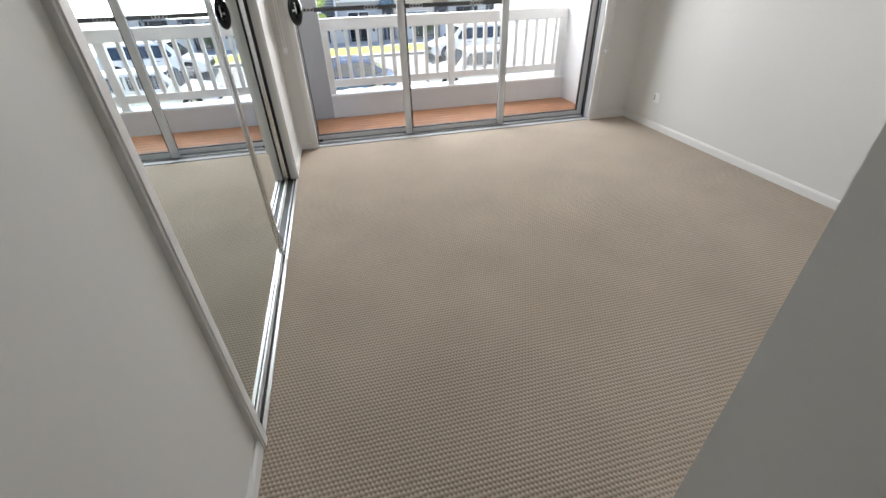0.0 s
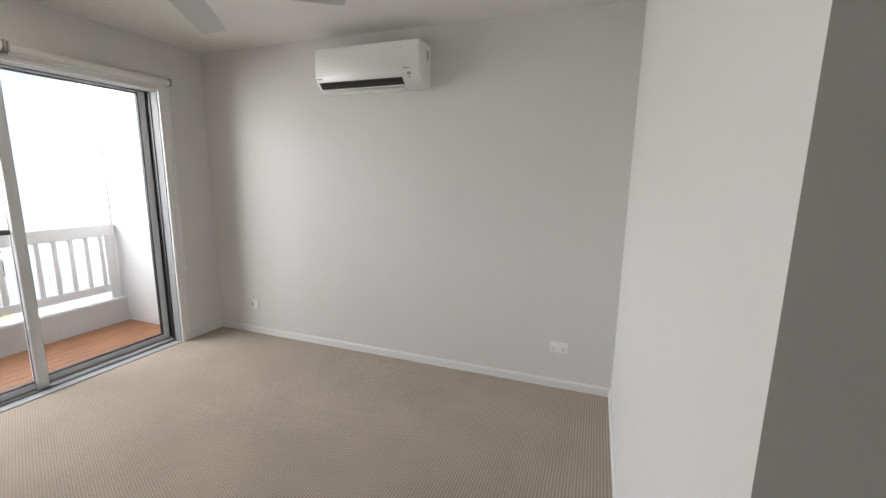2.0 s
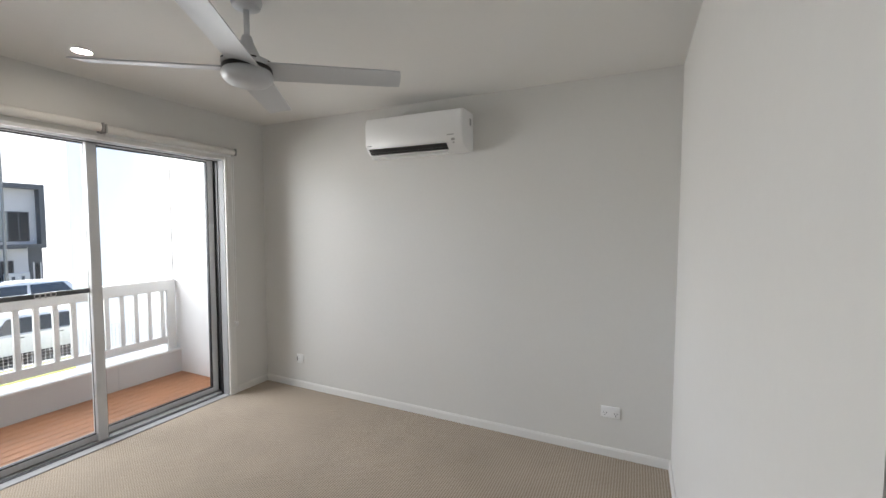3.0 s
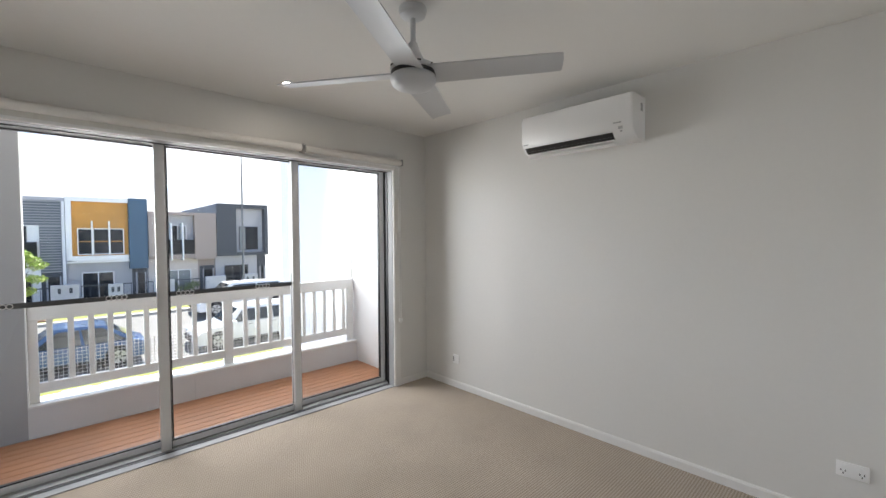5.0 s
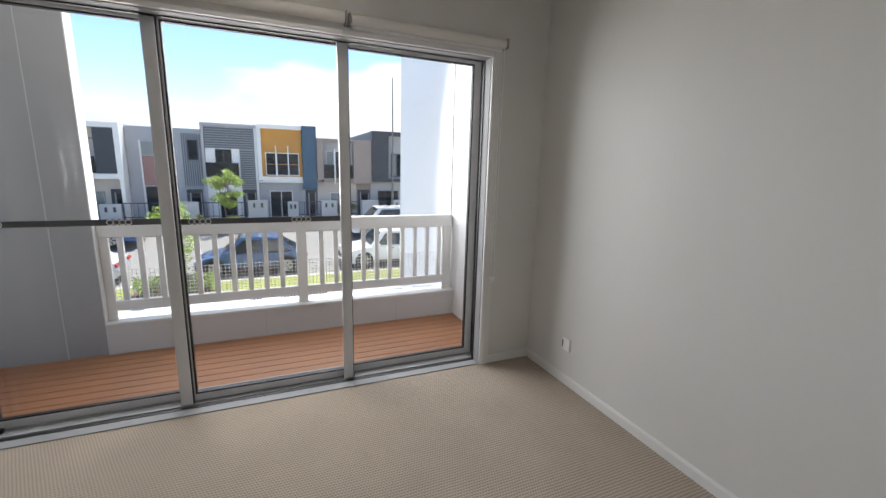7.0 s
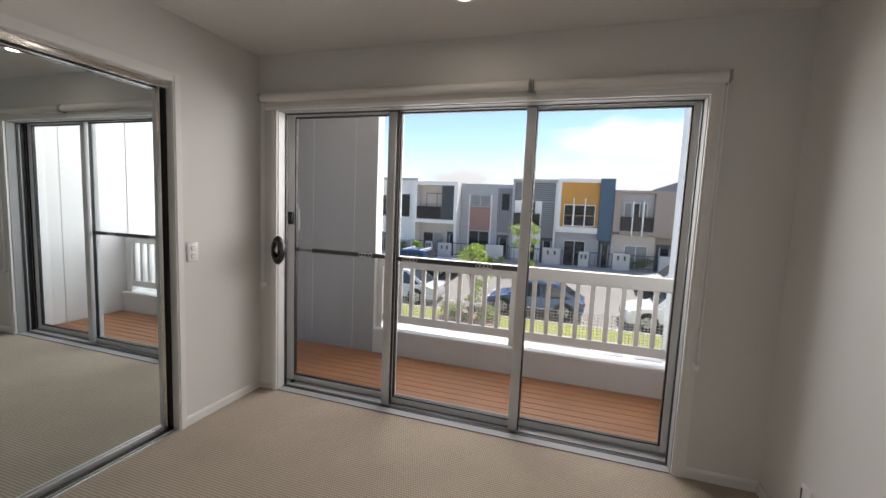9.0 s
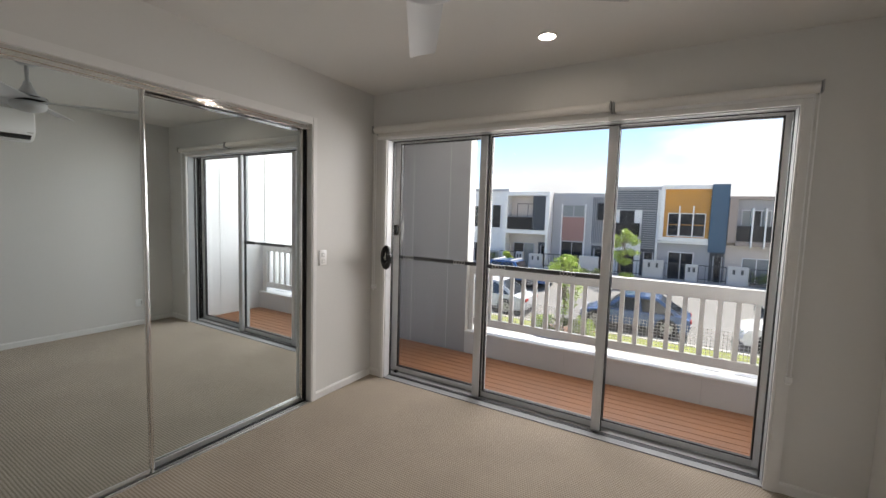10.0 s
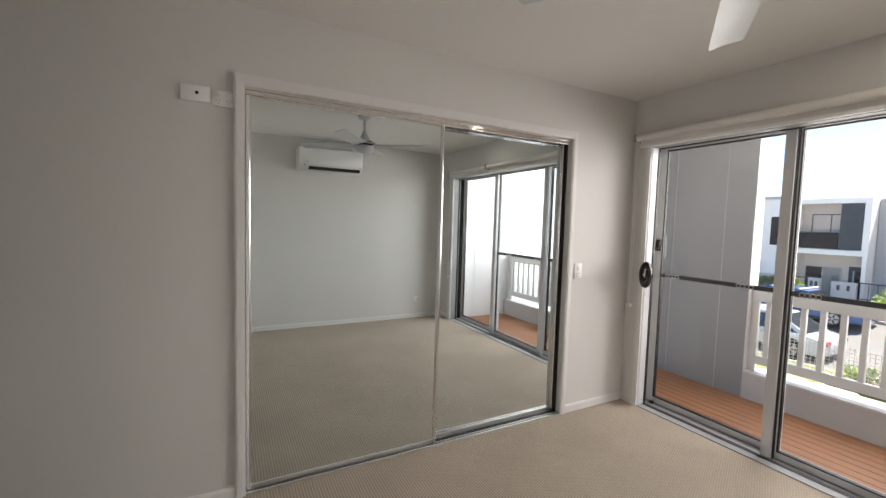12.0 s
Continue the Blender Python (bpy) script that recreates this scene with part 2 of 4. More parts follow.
def rod(bm, p0, p1, r0, r1=None, seg=16):
    p0, p1 = Vector(p0), Vector(p1)
    d = p1 - p0
    m = Matrix.Translation((p0 + p1) / 2) @ d.to_track_quat("Z", "Y").to_matrix().to_4x4()
    bmesh.ops.create_cone(bm, cap_ends=True, segments=seg, radius1=r0, radius2=r0 if r1 is None else r1, depth=d.length, matrix=m)
    return bm


def lathe(profile, centre, seg=40, bm=None):
    """A body of revolution round the vertical through centre, from (radius, height) pairs."""
    bm = bm or bmesh.new()
    rings = []
    for r, h in profile:
        rings.append([bm.verts.new((centre[0] + r * math.cos(2 * math.pi * k / seg), centre[1] + r * math.sin(2 * math.pi * k / seg), centre[2] + h)) for k in range(seg)])
    for a, b in zip(rings, rings[1:]):
        for k in range(seg):
            bm.faces.new((a[k], a[(k + 1) % seg], b[(k + 1) % seg], b[k]))
    bm.faces.new(rings[0][::-1])
    bm.faces.new(rings[-1])
    return bm


def torus(bm, centre, radius, tube, normal="Y", seg=20, sides=8):
    rings = []
    for k in range(seg):
        a = 2 * math.pi * k / seg
        ring = []
        for j in range(sides):
            c = 2 * math.pi * j / sides
            rr = radius + tube * math.cos(c)
            u, v, w = rr * math.cos(a), rr * math.sin(a), tube * math.sin(c)
            p = {"Y": (u, w, v), "X": (w, u, v), "Z": (u, v, w)}[normal]
            ring.append(bm.verts.new(Vector(centre) + Vector(p)))
        rings.append(ring)
    for k in range(seg):
        a, b = rings[k], rings[(k + 1) % seg]
        for j in range(sides):
            bm.faces.new((a[j], a[(j + 1) % sides], b[(j + 1) % sides], b[j]))
    return bm


def put(name, bm, material, smooth=False):
    me = bpy.data.meshes.new(name)
    bmesh.ops.recalc_face_normals(bm, faces=bm.faces[:])
    bm.to_mesh(me)
    bm.free()
    me.materials.append(material)
    if smooth:
        me.shade_smooth()
        me.set_sharp_from_angle(angle=radians(38))
    return new(name, me)


def thing(name, base, label, category, group="", kind=""):
    ob = new(name)
    ob.empty_display_size = 0.1
    ob.location = base
    return tagged(ob, label, category, group, kind)


def part(name, bm, material, parent, label="", smooth=False):
    """One mesh, in world metres, under a thing or a part."""
    ob = put(name, bm, material, smooth)
    ob.parent = parent
    top = parent
    while top.parent is not None:
        top = top.parent
    ob.matrix_parent_inverse = Matrix.Translation(-top.location) if parent is top else Matrix.Identity(4)
    return tagged(ob, label) if label else ob


def structure(name, bm, material, label, category, smooth=False):
    return tagged(put(name, bm, material, smooth), label, category, kind="structure")


# ---- room shell ----
W, SOUTH, H = 3.305, -3.515, 2.49
COR, BACK = 0.978, -9.0
D0, D1, DTOP = 0.160, 2.882, 2.100            # opening in the plaster
F0, F1, FTOP, NT = 0.066, 2.938, 2.150, 0.26    # aluminium frame behind it, wall thickness
C0, C1, CTOP = -2.895, -0.700, 2.105         # wardrobe opening along y
WT = 0.16

structure("floor", boxes((0, W, SOUTH, 0.0, -0.12, 0), (0, COR, BACK, SOUTH, -0.12, 0)), M_CARPET, "beige loop-pile carpet with a pin-dot weave", "carpet")
structure("ceiling", boxes((0, W, SOUTH, 0, H, H + 0.1), (0, COR, BACK, SOUTH, H, H + 0.1)), M_CEIL, "plain white painted plasterboard ceiling", "ceiling")
structure("wall_west", boxes((-WT, 0, BACK, C0, 0, H), (-WT, 0, C1, 0.0, 0, H), (-WT, 0, C0, C1, CTOP, H)), M_WALL, "white painted wall around the mirrored wardrobe", "wall")
structure("wall_north", boxes((-WT, D0, 0.0, 0.10, -0.1, H), (D1, W + 0.12, 0.0, 0.10, -0.1, H), (D0, D1, 0.0, 0.10, DTOP, H), (-WT, F0, 0.10, NT, -0.1, H), (F1, W + 0.12, 0.10, NT, -0.1, H), (F0, F1, 0.10, NT, FTOP, H)), M_WALL, "white painted wall around the balcony sliding door", "wall")
structure("wall_east", boxes((W, W + 0.12, SOUTH - 0.1, 0.0, 0, H)), M_WALL, "plain white painted wall with an air conditioner", "wall")
structure("wall_south", boxes((COR, W, SOUTH - 0.1, SOUTH, 0, H), (COR, COR + 0.1, BACK, SOUTH - 0.1, 0, H)), M_WALL, "plain white painted wall beside the entry passage", "wall")
# unseen end wall set far back so the passage returns less light
structure("wall_back", boxes((-WT, COR + 0.1, BACK - 0.1, BACK, 0, H)), M_WALL, "plain white unseen wall closing the lengthened passage", "wall")
structure("wardrobe_lining", boxes((-0.75, -0.72, C0, C1, 0, H), (-0.72, -WT, C0 - 0.03, C0, 0, H), (-0.72, -WT, C1, C1 + 0.03, 0, H), (-0.72, -WT, C0, C1, H - 0.03, H), (-0.72, 0.0, C0, C1, -0.12, 0.0)), M_VOID, "plain lining inside the built-in wardrobe", "wall")
structure("roof", boxes((-1.5, W + 0.7, BACK - 0.2, NT, H + 0.1, H + 0.4)), M_RENDER, "flat roof over room and balcony", "roof")


def skirting(bm, p, q, face):
    """A bevelled skirting board from p to q along a wall; face: the way it looks."""
    (x0, y0), (x1, y1), t, h = p, q, 0.013, 0.060
    ax, ay = face
    prof = ((0, 0), (t, 0), (t, h - 0.012), (t - 0.006, h), (0, h))
    a = [bm.verts.new((x0 + ax * d, y0 + ay * d, z)) for d, z in prof]
    b = [bm.verts.new((x1 + ax * d, y1 + ay * d, z)) for d, z in prof]
    for k in range(5):
        bm.faces.new((a[k], a[(k + 1) % 5], b[(k + 1) % 5], b[k]))
    bm.faces.new(a), bm.faces.new(b[::-1])


base = bmesh.new()
skirting(base, (W, SOUTH + 0.013), (W, -0.013), (-1, 0))
skirting(base, (D1 + 0.068, 0), (W, 0), (0, -1))
skirting(base, (0, C1 + 0.050), (0, -0.013), (1, 0))
skirting(base, (0, 0), (D0 - 0.046, 0), (0, -1))
skirting(base, (0, BACK), (0, C0 - 0.050), (1, 0))
skirting(base, (COR + 0.0, SOUTH), (W, SOUTH), (0, 1))
skirting(base, (COR, BACK), (COR, SOUTH), (-1, 0))
structure("baseboard", base, M_TRIM, "white gloss skirting board along the walls", "baseboard")


def architrave(name, a0, a1, top, width, proud, plane, label):
    """Trim round an opening: two legs and a head; plane 'y' (in the north wall) or 'x' (in the west wall)."""
    bm = bmesh.new()
    far = width if plane == "x" else width + 0.026
    for u0, u1, z0, z1 in ((a0 - width, a0, 0, top + width), (a1, a1 + far, 0, top + width), (a0, a1, top, top + width)):
        if plane == "y":
            bx(bm, u0, u1, -proud, 0.0, z0, z1)
            bx(bm, u0 + 0.012, u1 - 0.012 if u1 - u0 < 1 else u1, -proud - 0.006, -proud, z0, z1 - 0.012)
        else:
            bx(bm, 0.0, proud, u0, u1, z0, z1)
            bx(bm, proud, proud + 0.004, u0 + 0.01, u1 - 0.01, z0, z1 - 0.01)
    return structure(name, bm, M_TRIM, label, "trim")


architrave("trim_1", D0, D1, DTOP, 0.042, 0.016, "y", "white painted architrave round the sliding door")
architrave("trim_2", C0, C1, CTOP, 0.050, 0.016, "x", "white painted architrave round the mirrored wardrobe")

# ---- wardrobe ----
tracks = bmesh.new()
bx(tracks, -0.105, 0.012, C0, C1, 0.0, 0.005)
for x in (-0.100, -0.064, -0.016):
    bx(tracks, x - 0.003, x + 0.003, C0, C1, 0.005, 0.013)
bx(tracks, 0.000, 0.013, C0, C1, 0.005, 0.011)
wt = thing("wardrobe_track", (-0.05, (C0 + C1) / 2, 0), "polished aluminium double track of the mirrored wardrobe doors", "track")
part("bottom_track", tracks, M_TRACK, wt)
# dark strips laid on the track plate between its rails
part("track_groove", boxes((-0.059, -0.022, C0, C1, 0.0052, 0.0072), (-0.012, -0.001, C0, C1, 0.0052, 0.0072)), M_SEAL, wt, "dark groove of the track")
head = bmesh.new()
bx(head, -0.105, -0.095, C0, C1, CTOP - 0.055, CTOP)
bx(head, -0.056, -0.050, C0, C1, CTOP - 0.05, CTOP)
bx(head, -0.012, -0.006, C0, C1, CTOP - 0.046, CTOP)
rod(head, (-0.006, C0, CTOP - 0.038), (-0.006, C1, CTOP - 0.038), 0.006, seg=10)
rod(head, (-0.006, C0, CTOP - 0.014), (-0.006, C1, CTOP - 0.014), 0.006, seg=10)
part("head_track", head, M_CHROME, wt)


def mirror_door(y0, y1, x):
    """A framed sliding mirror; x: its face."""
    z0, z1 = 0.014, CTOP - 0.040
    d = thing("mirror_door", (x, (y0 + y1) / 2, z0), "sliding wardrobe door with a full mirror in a slim polished frame", "mirror door", "wardrobe mirror doors")
    part("mirror", box(x - 0.006, x - 0.002, y0 + 0.012, y1 - 0.012, z0 + 0.02, z1 - 0.008), M_MIRROR, d, "full-height mirror glass")
    for a, b in ((y0, y0 + 0.026), (y1 - 0.026, y1)):
        bm = box(x - 0.03, x + 0.004, a, b, z0, z1, 0.004)
        rod(bm, (x + 0.004, (a + b) / 2, z0), (x + 0.004, (a + b) / 2, z1), 0.008, seg=12)
        part("stile", bm, M_CHROME, d, smooth=True)
    part("bottom_rail", box(x - 0.03, x + 0.002, y0 + 0.026, y1 - 0.026, z0, z0 + 0.024, 0.003), M_TRACK, d)
    part("top_rail", box(x - 0.03, x + 0.002, y0 + 0.026, y1 - 0.026, z1 - 0.012, z1, 0.003), M_CHROME, d)
    return d


mirror_door(C0 + 0.004, -1.765, -0.016)
mirror_door(-1.80, C1 - 0.014, -0.064)
part("seal_strip", box(-0.09, -0.035, C1 - 0.012, C1 - 0.002, 0.012, CTOP - 0.01), M_SEAL, wt, "black brush seal at the jamb")

# ---- balcony sliding door ----
df = thing("sliding_door_frame", ((D0 + D1) / 2, 0.06, 0), "pearl white aluminium frame of a three-panel sliding door", "door frame", kind="structure")
part("sill", boxes((D0, D1, -0.006, 0.10, -0.03, 0.006), (F0, F1, 0.10, NT, -0.06, 0.004), (D0, D1, 0.088, 0.094, 0.006, 0.014), (F0, F1, 0.165, 0.170, 0.004, 0.016), (F0, F1, 0.215, 0.220, 0.004, 0.016), (F0, F1, 0.252, NT, 0.004, 0.022)), M_SILL, df)
part("sill_groove", boxes((D0, D1, 0.060, 0.084, 0.0062, 0.0085)), M_SEAL, df, "black brush groove in the sill")
part("head", boxes((F0, F1, 0.10, NT, FTOP - 0.026, FTOP), (F0, F1, 0.150, 0.156, FTOP - 0.045, FTOP - 0.026)), M_ALU, df)
# head lining coloured dark to stand for its shade
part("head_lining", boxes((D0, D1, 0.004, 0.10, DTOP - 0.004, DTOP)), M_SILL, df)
part("head_seal", boxes((F0, F1, 0.126, 0.134, FTOP - 0.036, FTOP - 0.026), (D0, D1, 0.080, 0.098, DTOP - 0.010, DTOP - 0.004)), M_SEAL, df, "black brush seal under the head")
for a, b in ((F0, F0 + 0.026), (F1 - 0.024, F1)):
    part("jamb", box(a, b, 0.10, NT, 0.004, FTOP - 0.026, 0.002), M_ALU, df)
# right lining coloured darker than the left to subdue the light on it
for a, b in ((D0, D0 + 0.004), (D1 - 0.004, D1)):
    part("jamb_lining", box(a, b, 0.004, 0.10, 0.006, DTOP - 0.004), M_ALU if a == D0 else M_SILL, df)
for a, b in ((D0 + 0.004, D0 + 0.010), (D1 - 0.010, D1 - 0.004)):
    part("jamb_seal", boxes((a, b, 0.078, 0.098, 0.006, DTOP - 0.01)), M_SEAL, df)
part("jamb_seal", boxes((F0 + 0.026, F0 + 0.034, 0.14, 0.185, 0.006, FTOP - 0.03)), M_SEAL, df)
part("jamb_seal", boxes((F1 - 0.032, F1 - 0.024, 0.13, 0.165, 0.006, FTOP - 0.03)), M_SEAL, df)
part("jamb_seal", boxes((F1 - 0.030, F1 - 0.024, 0.172, 0.19, 0.006, FTOP - 0.03)), M_SEAL, df)


def glass_panel(x0, x1, y, left, right, label, strip=True):
    """One glazed leaf standing at depth y, with its stiles' widths."""
    z0, z1, t = 0.008, FTOP - 0.028, 0.034
    d = thing("glass_door_panel", ((x0 + x1) / 2, y, z0), label, "sliding door", "sliding door panels")
    part("stile", box(x0, x0 + left, y, y + t, z0, z1, 0.003), M_ALU, d)
    part("stile", box(x1 - right, x1, y, y + t, z0, z1, 0.003), M_ALU, d)
    part("bottom_rail", box(x0 + left, x1 - right, y + 0.002, y + t, z0, z0 + 0.042, 0.003), M_ALU, d)
    part("top_rail", box(x0 + left, x1 - right, y + 0.002, y + t, z1 - 0.028, z1, 0.003), M_ALU, d)
    gx0, gx1, gz0, gz1 = x0 + left, x1 - right, z0 + 0.042, z1 - 0.028
    s = 0.009
    part("glazing_bead", boxes((gx0, gx0 + s, y + 0.004, y + 0.03, gz0, gz1), (gx1 - s, gx1, y + 0.004, y + 0.03, gz0, gz1), (gx0 + s, gx1 - s, y + 0.004, y + 0.03, gz0, gz0 + s), (gx0 + s, gx1 - s, y + 0.004, y + 0.03, gz1 - s, gz1)), M_SEAL, d, "black rubber glazing bead")
    pane = part("pane", box(gx0 + s, gx1 - s, y + 0.015, y + 0.02, gz0 + s, gz1 - s), M_GLASS, d, "clear glass pane")
    pane.visible_shadow = False
    if strip:
        st = part("safety_strip", boxes((gx0 + s, gx1 - s, y + 0.0125, y + 0.0145, 1.062, 1.094)), M_STRIP, d, "dark grey safety strip stuck on the glass")
        for c in (gx0 + 0.10, gx0 + 0.72 * (gx1 - gx0)):
            rings = bmesh.new()
            for k in range(4):
                torus(rings, (c + (k - 1.5) * 0.027, y + 0.0115, 1.078), 0.0135, 0.0026, "Y", 18, 6)
            part("ring_motif", rings, M_RING, st, "row of four pale rings", smooth=True)
    return d


left_leaf = glass_panel(F0 + 0.036, 1.062, 0.182, 0.066, 0.03, "glazed sliding door leaf with a black lock and grey safety strip")
mid_leaf = glass_panel(1.036, 1.985, 0.136, 0.032, 0.036, "glazed middle sliding door leaf with a grey safety strip")
right_leaf = glass_panel(1.955, F1 - 0.032, 0.182, 0.03, 0.052, "glazed end leaf of the balcony sliding door without a strip", strip=False)
for x in (1.027, 1.962):
    part("interlock_post", box(x - 0.031, x + 0.029, 0.098, 0.134, 0.006, FTOP - 0.028, 0.005), M_ALU, df, smooth=True)
    part("interlock_seal", boxes((x + 0.029, x + 0.035, 0.112, 0.136, 0.006, FTOP - 0.03)), M_SEAL, df)

lk = thing("door_lock", (0.192, -0.02, 1.09), "black oval pull lock with a chrome lever on the sliding door", "door lock")
ring = torus(bmesh.new(), (0.0, 0.0, 0.0), 0.044, 0.017, "Y", 28, 10)
ring.transform(Matrix.Translation((0.194, -0.034, 1.09)) @ Matrix.Diagonal((0.85, 1.5, 1.75, 1)))
part("pull_ring", ring, M_BLACK, lk, smooth=True)
plate = bmesh.new()
bmesh.ops.create_cone(plate, cap_ends=True, segments=28, radius1=0.046, radius2=0.046, depth=0.016, matrix=Matrix.Translation((0.192, -0.018, 1.09)) @ Matrix.Diagonal((0.85, 1, 1.75, 1)) @ Matrix.Rotation(radians(90), 4, "X"))
part("back_plate", plate, M_BLACK, lk, smooth=True)
part("lever", rod(rod(bmesh.new(), (0.200, -0.052, 1.070), (0.200, -0.052, 1.125), 0.006), (0.200, -0.052, 1.125), (0.200, -0.044, 1.142), 0.006), M_CHROME, lk, "chrome lever", smooth=True)
part("key_barrel", rod(bmesh.new(), (0.182, -0.026, 1.090), (0.182, -0.044, 1.090), 0.009), M_CHROME, lk, smooth=True)
lt = thing("door_latch", (0.145, 0.17, 1.32), "small black latch block on the sliding door stile", "latch")
part("block", box(0.122, 0.164, 0.160, 0.181, 1.275, 1.37, 0.004), M_BLACK, lt, smooth=True)
outer = thing("outer_pull_handle", (0.20, 0.25, 1.3), "grey pull handle on the balcony face of the door", "door handle")
hb = bmesh.new()
rod(hb, (0.145, 0.262, 1.22), (0.145, 0.262, 1.40), 0.010)
rod(hb, (0.145, 0.216, 1.24), (0.145, 0.262, 1.24), 0.008)
rod(hb, (0.145, 0.216, 1.38), (0.145, 0.262, 1.38), 0.008)
part("grip", hb, M_SILL, outer, smooth=True)
stop = thing("door_stop", (0.187, 0.15, 0.004), "little black stop in the door track", "door stop")
part("pad", box(0.172, 0.202, 0.140, 0.165, 0.004, 0.026, 0.004), M_BLACK, stop)


# ---- roller blinds ----
def roller_blind(x0, x1, z, r, drop, label):
    b = thing("roller_blind", ((x0 + x1) / 2, -0.05, z), label, "roller blind", "roller blinds over the door")
    part("roll", rod(bmesh.new(), (x0 + 0.012, -0.048, z), (x1 - 0.012, -0.048, z), r, seg=28), M_BLIND, b, smooth=True)
    part("fabric", box(x0 + 0.02, x1 - 0.02, -0.048 + r - 0.004, -0.048 + r, z - drop + 0.018, z, 0.0008, 1), M_BLIND, b)
    part("hem_bar", box(x0 + 0.02, x1 - 0.02, -0.028, -0.018, z - drop, z - drop + 0.024, 0.003), M_PLASTIC, b, smooth=True)
    for x in (x0, x1 - 0.006):
        part("bracket", boxes((x, x + 0.006, -0.080, -0.004, z - 0.028, z + 0.030), (x - 0.002, x + 0.008, -0.004, 0.0, z - 0.034, z + 0.034)), M_PLASTIC_GREY, b, "pale metal end bracket")
    return b


blind_a = roller_blind(0.050, 1.962, 2.178, 0.028, 0.080, "long white roller blind rolled up above the door")
blind_b = roller_blind(1.972, 2.955, 2.172, 0.027, 0.040, "short white roller blind rolled up above the door")


def chain(parent, x, z0, z1):
    bm = bmesh.new()
    for dx in (-0.009, 0.009):
        rod(bm, (x + dx, -0.035, z0), (x + dx, -0.035, z1), 0.0034, seg=6)
    torus(bm, (x, -0.035, z0), 0.009, 0.0034, "Y", 14, 6)
    part("pull_chain", bm, M_PLASTIC, parent, "thin white beaded pull chain", smooth=True)
    part("chain_clip", box(x - 0.016, x + 0.016, -0.05, -0.012, z0 + 0.006, z0 + 0.036, 0.004), M_PLASTIC, parent)


chain(blind_b, 2.940, 0.63, 2.17)
chain(blind_a, 0.058, 0.80, 2.17)

# ---- switches, sockets and wall controls ----
def wall_plate(name, y0, y1, z0, z1, x, face, label, category):
    """A bevelled plate on the wall at x, looking along face (+1 or -1)."""
    t = thing(name, (x, (y0 + y1) / 2, (z0 + z1) / 2), label, category)
    part("plate", box(x, x + face * 0.009, y0, y1, z0, z1, 0.003), M_PLASTIC, t, smooth=True)
    return t


sw = wall_plate("light_switch", -0.615, -0.541, 1.055, 1.172, 0.0, 1, "white two-gang light switch beside the wardrobe", "switch")
for z in (1.085, 1.135):
    part("rocker", box(0.009, 0.0125, -0.590, -0.566, z - 0.010, z + 0.010, 0.0015), M_PLASTIC, sw)
for z in (1.085, 1.135):
    part("rocker_gap", boxes((0.0088, 0.0094, -0.593, -0.563, z - 0.013, z + 0.013)), M_PLASTIC_GREY, sw)

so = wall_plate("power_outlet", -3.215, -3.098, 0.262, 0.337, W, -1, "white double power outlet low on the wall", "power outlet")
for y in (-3.190, -3.124):
    part("socket_slots", boxes((W - 0.0100, W - 0.0086, y - 0.010, y - 0.006, 0.290, 0.298), (W - 0.0100, W - 0.0086, y + 0.006, y + 0.010, 0.290, 0.298), (W - 0.0100, W - 0.0086, y - 0.002, y + 0.002, 0.276, 0.285)), M_BLACK, so)
    part("rocker", box(W - 0.013, W - 0.009, y - 0.008, y + 0.008, 0.312, 0.326, 0.0015), M_PLASTIC, so)
tv = wall_plate("data_outlet", -0.472, -0.398, 0.232, 0.318, W, -1, "white outlet plate with a painted shade strip low on the wall", "outlet")
# dark strip paints the shade along the plate's edge
part("edge_shade", box(W - 0.014, W - 0.0095, -0.412, -0.406, 0.250, 0.300, 0.0015), M_STRIP, tv, "dark grey strip painted for the plate's shaded edge", smooth=True)

ir = wall_plate("remote_sensor", -3.165, -3.045, 1.995, 2.068, 0.0, 1, "blank white wall plate with a small dark sensor", "wall plate")
part("sensor", rod(bmesh.new(), (0.009, -3.098, 2.033), (0.0115, -3.098, 2.033), 0.0075), M_BLACK, ir, smooth=True)
fc = wall_plate("high_power_outlet", -3.036, -2.932, 1.985, 2.058, 0.0, 1, "glossy white power outlet high on the wall", "power outlet")
for y in (-3.01, -2.965):
    part("rocker", box(0.009, 0.0125, y - 0.008, y + 0.008, 2.035, 2.048, 0.0015), M_PLASTIC, fc)
    part("socket_slots", boxes((0.0088, 0.0098, y - 0.009, y - 0.006, 2.008, 2.016), (0.0088, 0.0098, y + 0.006, y + 0.009, 2.008, 2.016), (0.0088, 0.0098, y - 0.0015, y + 0.0015, 1.995, 2.003)), M_PLASTIC_GREY, fc)

